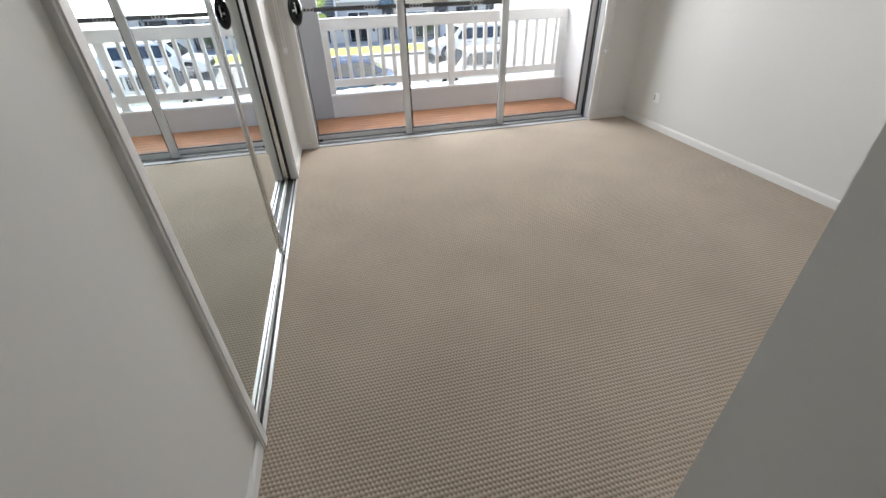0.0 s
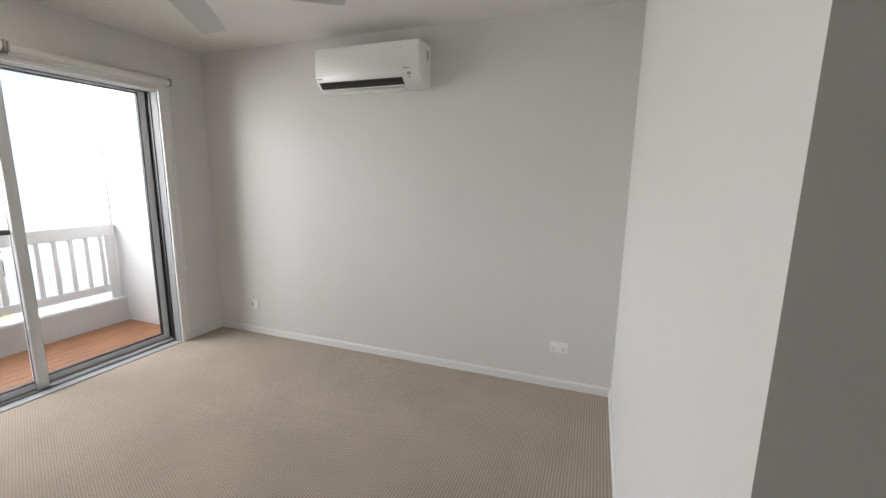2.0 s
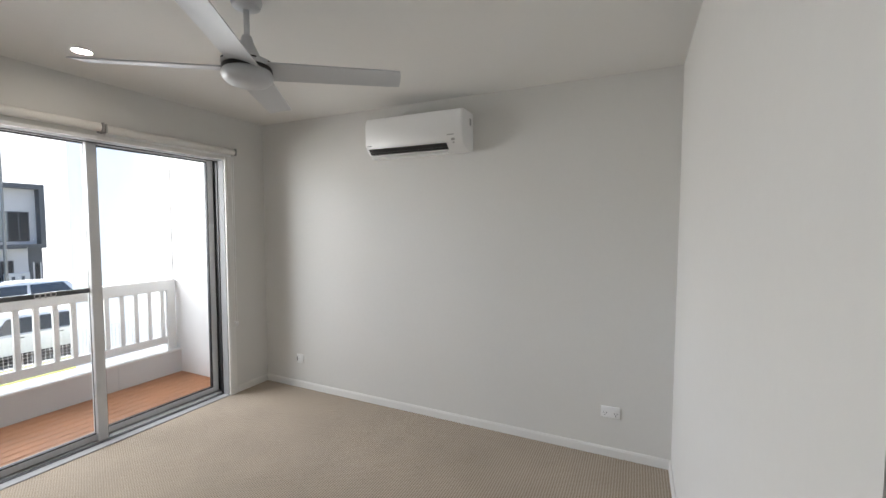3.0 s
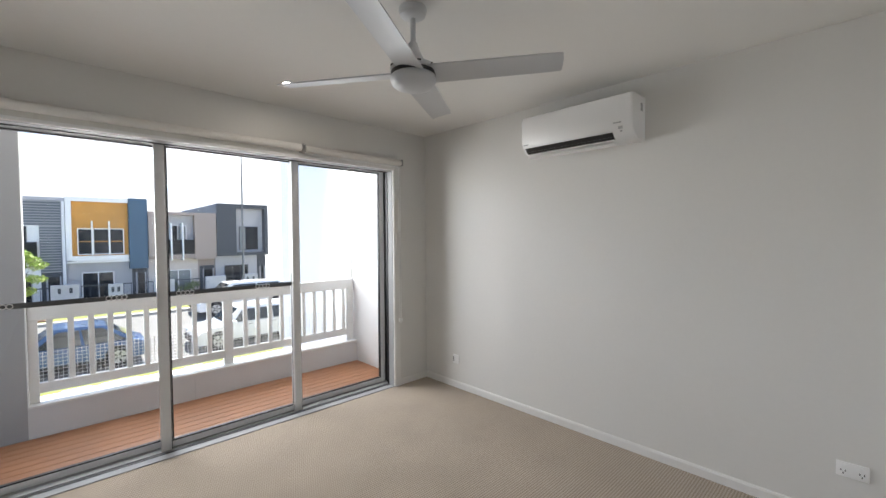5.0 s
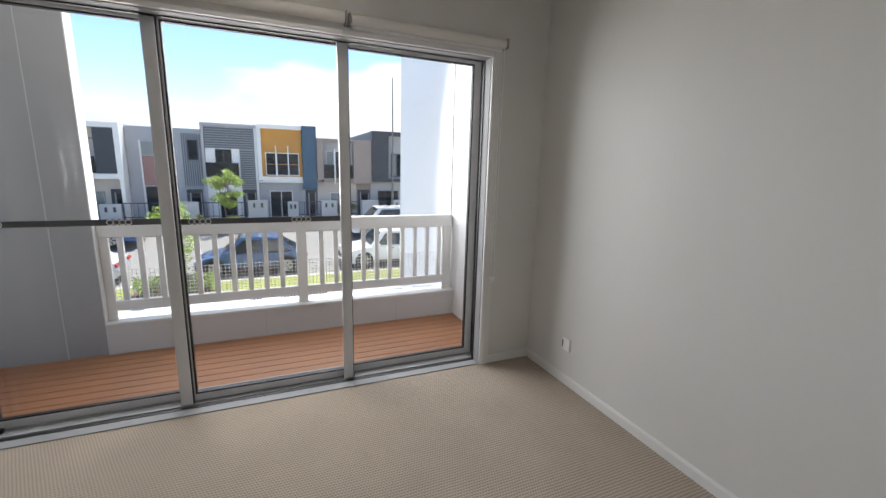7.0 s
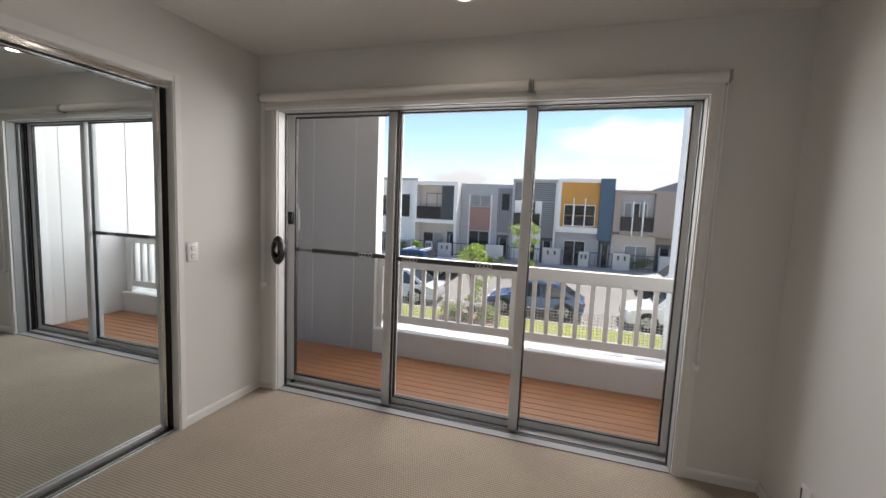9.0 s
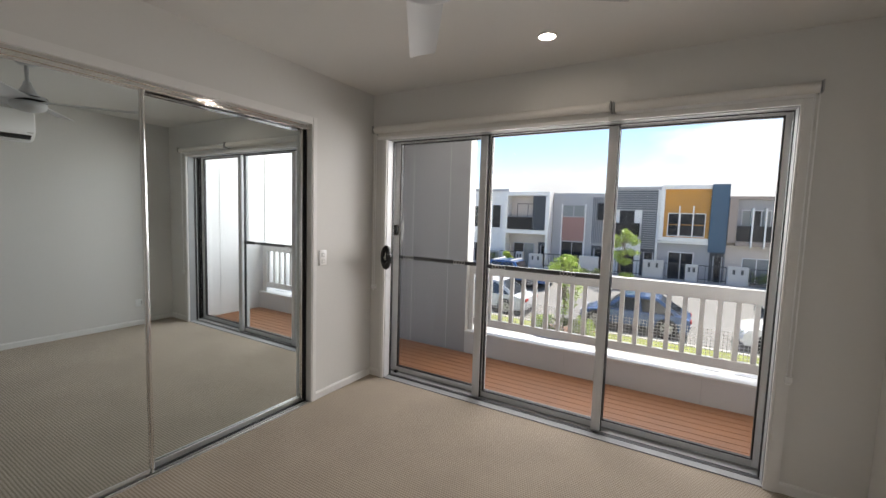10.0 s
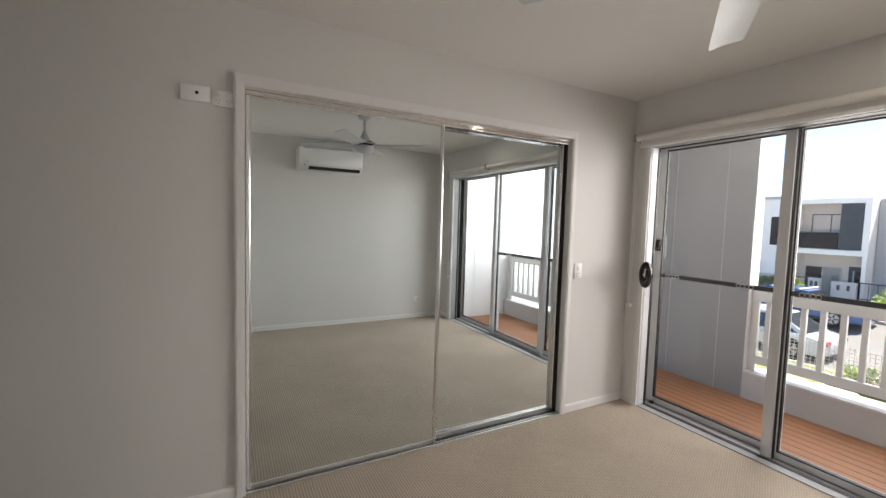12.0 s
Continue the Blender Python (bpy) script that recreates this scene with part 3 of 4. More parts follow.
# ---- air conditioner ----
def air_conditioner():
    y0, y1, z0, z1 = -2.172, -1.352, 2.065, 2.355
    a = thing("air_conditioner", (W, (y0 + y1) / 2, z0), "white split-system air conditioner high on the wall", "air conditioner")
    # side profile: distance from the wall, height
    prof = [(0, z0 + 0.008), (0.10, z0), (0.155, z0 + 0.014), (0.196, z0 + 0.052), (0.212, z0 + 0.10), (0.214, z1 - 0.035), (0.200, z1 - 0.008), (0.18, z1), (0, z1)]
    bm = bmesh.new()
    rows = []
    for y, inset in ((y0, 0.010), (y0 + 0.012, 0.0), (y1 - 0.012, 0.0), (y1, 0.010)):
        rows.append([bm.verts.new((W - max(0.0, d - inset if d else 0), y, z + (inset if z < z0 + 0.1 else -inset) * 0.6)) for d, z in prof])
    k = len(prof)
    for r, s in zip(rows, rows[1:]):
        for i in range(k):
            bm.faces.new((r[i], r[(i + 1) % k], s[(i + 1) % k], s[i]))
    bm.faces.new(rows[0]), bm.faces.new(rows[-1][::-1])
    part("casing", bm, M_PLASTIC, a, smooth=True)
    # open outlet under the front, with its flap swung down
    slot = bmesh.new()
    ya, yb = y0 + 0.125, y1 - 0.03
    v = [slot.verts.new(p) for p in ((W - 0.1585, ya, z0 + 0.012), (W - 0.1585, yb, z0 + 0.012), (W - 0.2005, yb, z0 + 0.054), (W - 0.2005, ya, z0 + 0.054))]
    w = [slot.verts.new(p.co + Vector((-0.0025, 0, -0.002))) for p in v]
    slot.faces.new(v), slot.faces.new(w[::-1])
    for i in range(4):
        slot.faces.new((v[i], v[(i + 1) % 4], w[(i + 1) % 4], w[i]))
    part("air_outlet", slot, M_GRILLE, a, "dark open air outlet")
    flap = bmesh.new()
    rod(flap, (W - 0.168, ya + 0.004, z0 + 0.010), (W - 0.168, yb - 0.004, z0 + 0.010), 0.006, seg=8)
    bx(flap, W - 0.172, W - 0.085, ya + 0.004, yb - 0.004, z0 - 0.012, z0 - 0.006)
    part("flap", flap, M_PLASTIC, a)
    for k in range(2):
        part("louvre", boxes((W - 0.186 + 0.012 * k, W - 0.183 + 0.012 * k, ya + 0.01, yb - 0.01, z0 + 0.026 - 0.014 * k, z0 + 0.028 - 0.014 * k)), M_STRIP, a)
    part("label_bar", boxes((W - 0.2150, W - 0.2125, y0 + 0.065, y0 + 0.115, z0 + 0.104, z0 + 0.110)), M_PLASTIC_GREY, a, "small grey printed mark")
    part("label_bar", boxes((W - 0.2120, W - 0.2060, y1 - 0.06, y1 - 0.02, z0 + 0.074, z0 + 0.081)), M_PLASTIC_GREY, a, "small grey printed mark")
    part("indicator_panel", boxes((W - 0.2105, W - 0.2035, y0 + 0.060, y0 + 0.085, z0 + 0.066, z0 + 0.082), (W - 0.199, W - 0.192, y0 + 0.065, y0 + 0.078, z0 + 0.050, z0 + 0.058)), M_PLASTIC_GREY, a)
    part("side_badge", boxes((W - 0.075, W - 0.045, y0 - 0.0015, y0 + 0.002, z1 - 0.10, z1 - 0.05)), M_PLASTIC_GREY, a, "small printed sticker")
    part("top_grille", boxes(*[(W - 0.175, W - 0.02, y0 + 0.05 + 0.03 * k, y0 + 0.068 + 0.03 * k, z1 - 0.001, z1 + 0.003) for k in range(24)]), M_PLASTIC_GREY, a)


air_conditioner()

# ---- ceiling fan ----
def ceiling_fan(cx, cy, hub_z, turn):
    f = thing("ceiling_fan", (cx, cy, H), "white four-blade ceiling fan on a short rod", "ceiling fan")
    part("canopy", lathe(((0.0005, 0), (0.062, 0), (0.064, -0.012), (0.056, -0.034), (0.036, -0.044), (0.0005, -0.046)), (cx, cy, H)), M_FAN, f, smooth=True)
    part("rod", rod(bmesh.new(), (cx, cy, hub_z + 0.06), (cx, cy, H - 0.04), 0.012), M_FAN, f, smooth=True)
    part("rod_cover", lathe(((0.0005, 0.155), (0.020, 0.15), (0.028, 0.12), (0.05, 0.075), (0.062, 0.056), (0.0005, 0.05)), (cx, cy, hub_z)), M_FAN, f, smooth=True)
    part("motor_housing", lathe(((0.0005, 0.06), (0.072, 0.058), (0.098, 0.046), (0.105, 0.032), (0.105, 0.0205), (0.0005, 0.020)), (cx, cy, hub_z)), M_FAN, f, smooth=True)
    part("gap", lathe(((0.0005, 0.021), (0.1005, 0.021), (0.1005, 0.004), (0.0005, 0.004)), (cx, cy, hub_z)), M_BLACK, f)
    part("bowl", lathe(((0.0005, 0.008), (0.094, 0.008), (0.099, 0.002), (0.104, -0.014), (0.100, -0.030), (0.084, -0.047), (0.052, -0.058), (0.0005, -0.062)), (cx, cy, hub_z)), M_FAN, f, smooth=True)
    for k in range(6):
        slot = box(0.098, 0.1045, -0.026, 0.026, 0.034, 0.040)
        slot.transform(Matrix.Translation((cx, cy, hub_z)) @ Matrix.Rotation(radians(turn + 20 + 60 * k), 4, "Z"))
        part("vent_slot", slot, M_BLACK, f, "narrow black vent slot")
    for k in range(4):
        a = radians(turn + 90 * k)
        bm = bmesh.new()
        rows = []
        n = 12
        for i in range(n + 1):
            s = i / n
            r = 0.09 + s * 0.56
            half = 0.066 - 0.006 * s if i < n else 0.057
            tilt = radians(-13)
            row = []
            for e in (-1, -0.4, 0.4, 1):
                sag = 0.006 * (1 - e * e)
                u = e * half + 0.006
                row.append((r + (0.005 if i == n and abs(e) < 0.5 else 0), u * math.cos(tilt), u * math.sin(tilt) + sag + 0.012))
            rows.append(row)
        up = [[bm.verts.new((x, y, z + 0.003)) for x, y, z in row] for row in rows]
        dn = [[bm.verts.new((x, y, z - 0.003)) for x, y, z in row] for row in rows]
        for i in range(n):
            for j in range(3):
                bm.faces.new((up[i][j], up[i + 1][j], up[i + 1][j + 1], up[i][j + 1]))
                bm.faces.new((dn[i][j], dn[i][j + 1], dn[i + 1][j + 1], dn[i + 1][j]))
            bm.faces.new((up[i][0], dn[i][0], dn[i + 1][0], up[i + 1][0]))
            bm.faces.new((up[i][3], up[i + 1][3], dn[i + 1][3], dn[i][3]))
        for i in (0, n):
            bm.faces.new((up[i][0], up[i][1], up[i][2], up[i][3], dn[i][3], dn[i][2], dn[i][1], dn[i][0]))
        bm.transform(Matrix.Translation((cx, cy, hub_z)) @ Matrix.Rotation(a, 4, "Z"))
        part("blade", bm, M_FAN, f, smooth=True)
    return f


ceiling_fan(1.70, -1.757, 2.185, 34.5)

# ---- downlight ----
def downlight(x, y):
    d = thing("downlight", (x, y, H), "round recessed LED downlight, switched on", "downlight")
    ring = bmesh.new()
    torus(ring, (x, y, H - 0.002), 0.048, 0.006, "Z", 36, 8)
    part("bezel", ring, M_PLASTIC, d, smooth=True)
    part("diffuser", lathe(((0.0005, -0.001), (0.044, -0.001), (0.044, -0.004), (0.0005, -0.004)), (x, y, H), 36), M_LAMP, d, "glowing warm white disc")


downlight(1.671, -0.497)

# ---- balcony ----
DECK, PAR, CAPZ = -0.08, 1.25, 0.175
BX0, BX1 = -1.1, 3.235
deck = tagged(put("balcony_floor", boxes((BX0, BX1, NT, PAR, DECK - 0.2, DECK - 0.03)), M_SEAL), "dark joists under the balcony decking", "deck", kind="structure")
y = NT + 0.006
while y < PAR - 0.02:
    w = min(0.0885, PAR - 0.004 - y)
    part("deck_board", box(BX0, BX1, y, y + w, DECK - 0.026, DECK, 0.004, 2), M_DECK, deck)
    y += 0.0935

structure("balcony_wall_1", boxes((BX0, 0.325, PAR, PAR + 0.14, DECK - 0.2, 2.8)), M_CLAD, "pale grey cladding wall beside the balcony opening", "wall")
structure("balcony_wall_2", boxes((BX1, BX1 + 0.12, NT, PAR + 0.2, DECK - 0.2, 2.8)), M_RENDER, "white cladding side wall of the balcony", "wall")
structure("balcony_wall_3", boxes((BX0 - 0.12, BX0, NT, PAR + 0.2, DECK - 0.2, 2.8)), M_RENDER, "white cladding end wall of the balcony", "wall")
structure("balcony_wall_4", boxes((0.325, BX1, PAR, PAR + 0.2, DECK - 0.2, CAPZ - 0.02)), M_PARAPET, "low white parapet under the balcony railing", "wall")
# overhang added beyond the parapet, out of view, to keep sun off the deck
structure("balcony_soffit", boxes((BX0 - 0.12, BX1 + 0.12, NT, 2.40, 2.80, 2.83)), M_RENDER, "white soffit over the balcony with an added unseen overhang", "ceiling")
structure("facade", boxes((BX0 - 0.12, BX1 + 0.12, PAR + 0.02, PAR + 0.19, -3.3, DECK - 0.2)), M_RENDER, "white lower facade under the balcony", "wall")
joint = bmesh.new()
for x in (1.45, 2.62, 0.08, -0.42):
    top = CAPZ - 0.03 if x > 0.325 else 2.79
    bx(joint, x - 0.003, x + 0.003, PAR - 0.0025, PAR - 0.0005, DECK, top)
for yy in (0.62,):
    bx(joint, BX1 - 0.003, BX1 - 0.0008, yy - 0.003, yy + 0.003, DECK, 2.79)
structure("cladding_joint", joint, M_PLASTIC_GREY, "thin grey joints between the cladding sheets", "trim")
structure("parapet_cap", box(0.327, BX1 - 0.002, PAR - 0.012, PAR + 0.235, CAPZ - 0.018, CAPZ, 0.004), M_RAIL, "white capping board on the parapet", "trim")
structure("corner_trim", boxes((0.325, 0.332, PAR + 0.0, PAR + 0.14, CAPZ + 0.002, 2.79), (BX1 - 0.012, BX1 - 0.002, PAR + 0.10, PAR + 0.2, CAPZ + 0.002, 2.79)), M_RAIL, "white reveal trim in the balcony opening", "trim")


def railing():
    yc, r = PAR + 0.085, thing("balcony_railing", (1.77, PAR + 0.085, CAPZ), "white painted timber balcony railing with square balusters", "railing")
    xa, xb, xm = 0.334, BX1 - 0.014, 1.772
    part("top_rail", box(xa, xb, yc - 0.034, yc + 0.034, 0.825, 0.942, 0.005), M_RAIL, r)
    for a, b in ((xa, xm - 0.042), (xm + 0.042, xb)):
        part("bottom_rail", box(a, b, yc - 0.024, yc + 0.024, 0.245, 0.325, 0.004), M_RAIL, r)
        n = 10
        for k in range(n):
            x = a + (b - a) * (k + 1) / (n + 1)
            part("baluster", box(x - 0.0195, x + 0.0195, yc - 0.018, yc + 0.018, 0.325, 0.825, 0.003, 1), M_RAIL, r)
    part("post", box(xm - 0.042, xm + 0.042, yc - 0.03, yc + 0.03, CAPZ, 0.825, 0.004), M_RAIL, r)
    part("post", box(xb - 0.09, xb, yc - 0.030, yc + 0.0, CAPZ, 0.825, 0.003), M_RAIL, r)
    part("post", box(xa, xa + 0.06, yc - 0.030, yc + 0.0, CAPZ, 0.825, 0.003), M_RAIL, r)
    mesh = bmesh.new()
    for k in range(96):
        x = xa + 0.02 + 0.0296 * k
        bx(mesh, x, x + 0.0034, yc + 0.026, yc + 0.0295, 0.255, 0.565)
    for k in range(11):
        z = 0.255 + 0.0296 * k
        bx(mesh, xa, xb, yc + 0.0296, yc + 0.0325, z, z + 0.0034)
    tagged(part("wire_mesh", mesh, M_RAIL, r, "fine white wire mesh along the foot of the railing"), kind="stuff")
    return r


railing()
# thin grey patches paint the railing's broken shade onto the cap
for x0, w in ((0.52, 0.19), (0.78, 0.26), (1.42, 0.16), (2.52, 0.24), (2.86, 0.22)):
    tagged(put("cap_shade_patch", boxes((x0, x0 + w, PAR + NT, PAR + 0.18, CAPZ, CAPZ + 0.004)), M_PLASTIC_GREY), "grey patch painted for shade on the parapet cap", "drain", "drain slots")

# ---- ground and street ----
M_ASPHALT = mat("pale_asphalt", (0.17, 0.167, 0.16), rough=0.9, vary=0.12, scale=0.5, fine=30, bump=0.3, bump_scale=60)
M_CONCRETE = mat("pale_concrete", (0.36, 0.345, 0.32), rough=0.85, vary=0.08, scale=0.7, fine=25, bump=0.15, bump_scale=60)
M_GRASS = mat("lawn", (0.17, 0.19, 0.045), rough=0.9, vary=0.35, scale=0.9, fine=22, bump=0.5, bump_scale=40)
M_MULCH = mat("garden_mulch", (0.20, 0.115, 0.075), rough=0.95, vary=0.3, scale=5, fine=40, bump=0.5, bump_scale=40)
PROFILE = ((-400, -2.95), (15.0, -2.95), (21.3, -2.30), (24.3, -1.95), (60, -1.92), (900, -1.92))


def ground_z(y):
    for (a, za), (b, zb) in zip(PROFILE, PROFILE[1:]):
        if y <= b:
            return za + (zb - za) * (y - a) / (b - a)
    return PROFILE[-1][1]


def strip(name, x0, x1, y0, y1, lift, material, label, category, thick=0.06):
    """A sheet that follows the ground, with an edge of its own."""
    ys = sorted({y0, y1, *[y for y, z in PROFILE if y0 < y < y1]})
    bm = bmesh.new()
    up = [[bm.verts.new((x, y, ground_z(y) + lift)) for x in (x0, x1)] for y in ys]
    dn = [[bm.verts.new((x, y, ground_z(y) + lift - thick)) for x in (x0, x1)] for y in ys]
    for i in range(len(ys) - 1):
        bm.faces.new((up[i][0], up[i][1], up[i + 1][1], up[i + 1][0]))
        bm.faces.new((dn[i][0], dn[i + 1][0], dn[i + 1][1], dn[i][1]))
        for s in (0, 1):
            bm.faces.new((up[i][s], up[i + 1][s], dn[i + 1][s], dn[i][s]))
    for i in (0, -1):
        bm.faces.new((up[i][0], up[i][1], dn[i][1], dn[i][0]))
    return structure(name, bm, material, label, category)


strip("ground", -900, 900, -400, 900, 0.0, M_CONCRETE, "pale dry ground of the housing estate", "ground", 0.5)
strip("road", -300, 300, 13.8, 21.2, 0.03, M_ASPHALT, "sunlit pale asphalt street", "road", 0.2)
strip("verge_1", -300, 300, 11.9, 13.6, 0.14, M_GRASS, "mown green grass verge by the kerb", "grass")
strip("verge_2", -300, 300, 21.45, 23.0, 0.14, M_GRASS, "mown green grass verge before the houses", "grass")
strip("kerb_1", -300, 300, 13.6, 13.8, 0.15, M_CONCRETE, "concrete kerb", "kerb", 0.2)
strip("kerb_2", -300, 300, 21.2, 21.45, 0.15, M_CONCRETE, "concrete kerb on the far side", "kerb", 0.2)
strip("pavement_1", -300, 300, 10.2, 11.9, 0.06, M_CONCRETE, "pale concrete footpath", "pavement")
strip("pavement_2", -300, 300, 23.0, 24.2, 0.12, M_CONCRETE, "pale concrete footpath before the houses", "pavement")
strip("garden_bed", -2.6, -0.3, 12.0, 13.4, 0.19, M_MULCH, "brown mulch bed round the street tree", "garden bed", 0.1)
strip("garden_bed", -3.2, 0.2, 21.6, 22.9, 0.19, M_MULCH, "brown mulch bed on the far verge", "garden bed", 0.1)

# front picket fence of this house
fence = thing("picket_fence", (1.9, 9.1, -2.95), "white slatted front fence below the balcony", "fence")
M_TRIMDARK = mat("black_fence_steel", (0.02, 0.02, 0.022), rough=0.5, vary=0.1)
M_PICKET = mat("white_powder_coat", (0.72, 0.72, 0.71), rough=0.4, vary=0.03)
for k in range(23):
    x = 0.95 + 0.085 * k
    part("picket", box(x, x + 0.045, 9.08, 9.105, -2.95, -2.10), M_PICKET, fence)
part("rail", boxes((0.93, 2.90, 9.106, 9.15, -2.19, -2.12)), M_TRIMDARK, fence, "black fence rail")
part("rail", boxes((0.93, 2.90, 9.106, 9.15, -2.82, -2.76)), M_TRIMDARK, fence, "black fence rail")

# neighbour's white side wall
nb = thing("neighbour_house", (6.0, 3.0, -3.2), "white rendered neighbouring townhouse standing beside the balcony", "house")
M_NBR = mat("white_render", (0.82, 0.82, 0.81), rough=0.75, vary=0.02, scale=0.8, bump=0.1, bump_scale=60)
part("wall", boxes((3.72, 9.5, 1.6, 4.72, -3.2, 6.2)), M_NBR, nb)
part("roof", boxes((3.68, 9.6, 1.55, 4.76, 6.2, 6.32)), M_NBR, nb)

# ---- houses across the street ----
YH = 25.8
M_WIN = mat("house_window_glass", (0.014, 0.018, 0.024), rough=0.06, spec=0.25, vary=0.1)
M_WIN_BLIND = mat("window_with_pale_blind", (0.222, 0.244, 0.252), rough=0.15, vary=0.08, scale=2)
M_DARKGLASS = mat("smoked_balcony_glass", (0.016, 0.018, 0.022), rough=0.1, spec=0.25)
M_HWHITE = mat("house_white", (0.80, 0.80, 0.80), rough=0.8, vary=0.03, scale=0.6)
M_HGREY = mat("house_mid_grey", (0.40, 0.405, 0.43), rough=0.8, vary=0.04, scale=0.6)
M_HLGREY = mat("house_pale_grey", (0.43, 0.43, 0.455), rough=0.8, vary=0.04, scale=0.6)
M_HBEIGE = mat("house_beige", (0.60, 0.54, 0.50), rough=0.8, vary=0.04, scale=0.6)
M_HBROWN = mat("house_brown_grey", (0.33, 0.275, 0.25), rough=0.8, vary=0.05, scale=0.6)
M_HDARK = mat("house_charcoal", (0.055, 0.062, 0.075), rough=0.6, vary=0.1, scale=0.6)
M_PIER = mat("pale_grey_render", (0.50, 0.50, 0.52), rough=0.8, vary=0.04, scale=0.8)
M_HNAVY = mat("house_slate_blue", (0.065, 0.12, 0.185), rough=0.75, vary=0.06, scale=0.6)
M_HORANGE = mat("house_orange_timber", (0.55, 0.27, 0.06), rough=0.6, vary=0.16, scale=1.5, fine=12)
M_HRED = mat("house_terracotta", (0.33, 0.195, 0.18), rough=0.8, vary=0.06, scale=0.8)
M_SLAT = mat("house_grey_cladding", (0.16, 0.18, 0.21), rough=0.6, vary=0.08, scale=0.8)
HB = -2.55
terrace = []


def house(x0, x1, top, wall, label, group="townhouses across the street"):
    h = thing("townhouse", ((x0 + x1) / 2, YH, HB), label, "house", group)
    terrace.append(h)
    part("wall", boxes((x0, x1, YH, YH + 9, HB, top)), wall, h)
    part("roof", boxes((x0 + 0.02, x1 - 0.02, YH + 0.15, YH + 9.1, top, top + 0.05)), M_HLGREY, h)
    return h


def panel(h, x0, x1, z0, z1, material, proud=0.06, name="cladding_panel", label=""):
    return part(name, boxes((x0, x1, YH - proud, YH - 0.002, z0, z1)), material, h, label)


def window(h, x0, x1, z0, z1, cols=2, material=None, frame_material=None, depth=0.10, proud=0.0, bar=0.045, rows=1):
    """A framed window or glass door with its panes one by one."""
    fm, gm, yf = frame_material or M_HWHITE, material or M_WIN, YH - 0.05 - proud
    w = part("window", boxes((x0, x1, yf, yf + 0.04, z1 - bar, z1), (x0, x1, yf, yf + 0.04, z0, z0 + bar), (x0, x0 + bar, yf, yf + 0.04, z0 + bar, z1 - bar), (x1 - bar, x1, yf, yf + 0.04, z0 + bar, z1 - bar),
                             *[(x0 + (x1 - x0) * k / cols - bar / 2, x0 + (x1 - x0) * k / cols + bar / 2, yf, yf + 0.04, z0 + bar, z1 - bar) for k in range(1, cols)]), fm, h)
    gl = gm if isinstance(gm, (list, tuple)) else [gm] * cols
    for k in range(cols):
        a, b = x0 + (x1 - x0) * k / cols, x0 + (x1 - x0) * (k + 1) / cols
        for j in range(rows):
            za, zb = z0 + (z1 - z0) * j / rows, z0 + (z1 - z0) * (j + 1) / rows
            part("pane", boxes((a + bar / 2, b - bar / 2, yf + 0.022, yf + 0.034, za + bar / 2, zb - bar / 2)), gl[k], w)
    return w


def recess(h, x0, x1, z0, z1, back, lining, rim=0.22):
    """A framed loggia: a proud surround with a shaded back wall inside it."""
    part("surround", boxes((x0, x1, YH - 0.9, YH - 0.003, z1 - rim, z1), (x0, x1, YH - 0.9, YH - 0.003, z0, z0 + rim), (x0, x0 + rim, YH - 0.9, YH - 0.003, z0 + rim, z1 - rim), (x1 - rim, x1, YH - 0.9, YH - 0.003, z0 + rim, z1 - rim)), lining, h)
    part("loggia_back", boxes((x0 + rim, x1 - rim, YH - 0.04, YH - 0.004, z0 + rim, z1 - rim)), back, h)


def balustrade(h, x0, x1, z0, z1, y=None):
    y = YH - 0.88 if y is None else y
    b = part("balcony", boxes((x0, x1, y, y + 0.03, z0, z1)), M_DARKGLASS, h, "smoked glass balustrade")
    part("handrail", boxes((x0, x1, y - 0.01, y + 0.04, z1, z1 + 0.04)), M_HDARK, b)


def front_door(h, x0, x1, ztop=-0.45):
    # flat charcoal panel: the depth and shade of a porch put into colour
    d = part("porch", boxes((x0, x1, YH - 0.02, YH - 0.004, HB, ztop)), M_HDARK, h, "flat dark panel painted for a porch's shade")
    part("door", boxes((x0 + 0.25, x1 - 0.12, YH - 0.045, YH - 0.022, HB, ztop - 0.25)), M_DARKGLASS, d)
    part("door_frame", boxes((x0 + 0.17, x0 + 0.24, YH - 0.05, YH - 0.022, HB, ztop - 0.2), (x1 - 0.11, x1 - 0.05, YH - 0.05, YH - 0.022, HB, ztop - 0.2)), M_HGREY, d)


# far end units
h = house(-17.2, -13.3, 2.75, M_HLGREY, "pale grey two-storey townhouse with dark windows")
window(h, -16.2, -14.6, 0.6, 2.0)
window(h, -16.2, -14.6, -2.2, -0.6)
h = house(-13.28, -9.16, 3.2, M_HWHITE, "white two-storey townhouse with a tall narrow window")
panel(h, -13.28, -9.16, 3.05, 3.22, M_HGREY, 0.08, "fascia")
window(h, -10.5, -9.75, 0.4, 2.1, 1)
window(h, -12.6, -11.6, 0.4, 2.0, 1)
window(h, -12.6, -11.2, -2.2, -0.7)

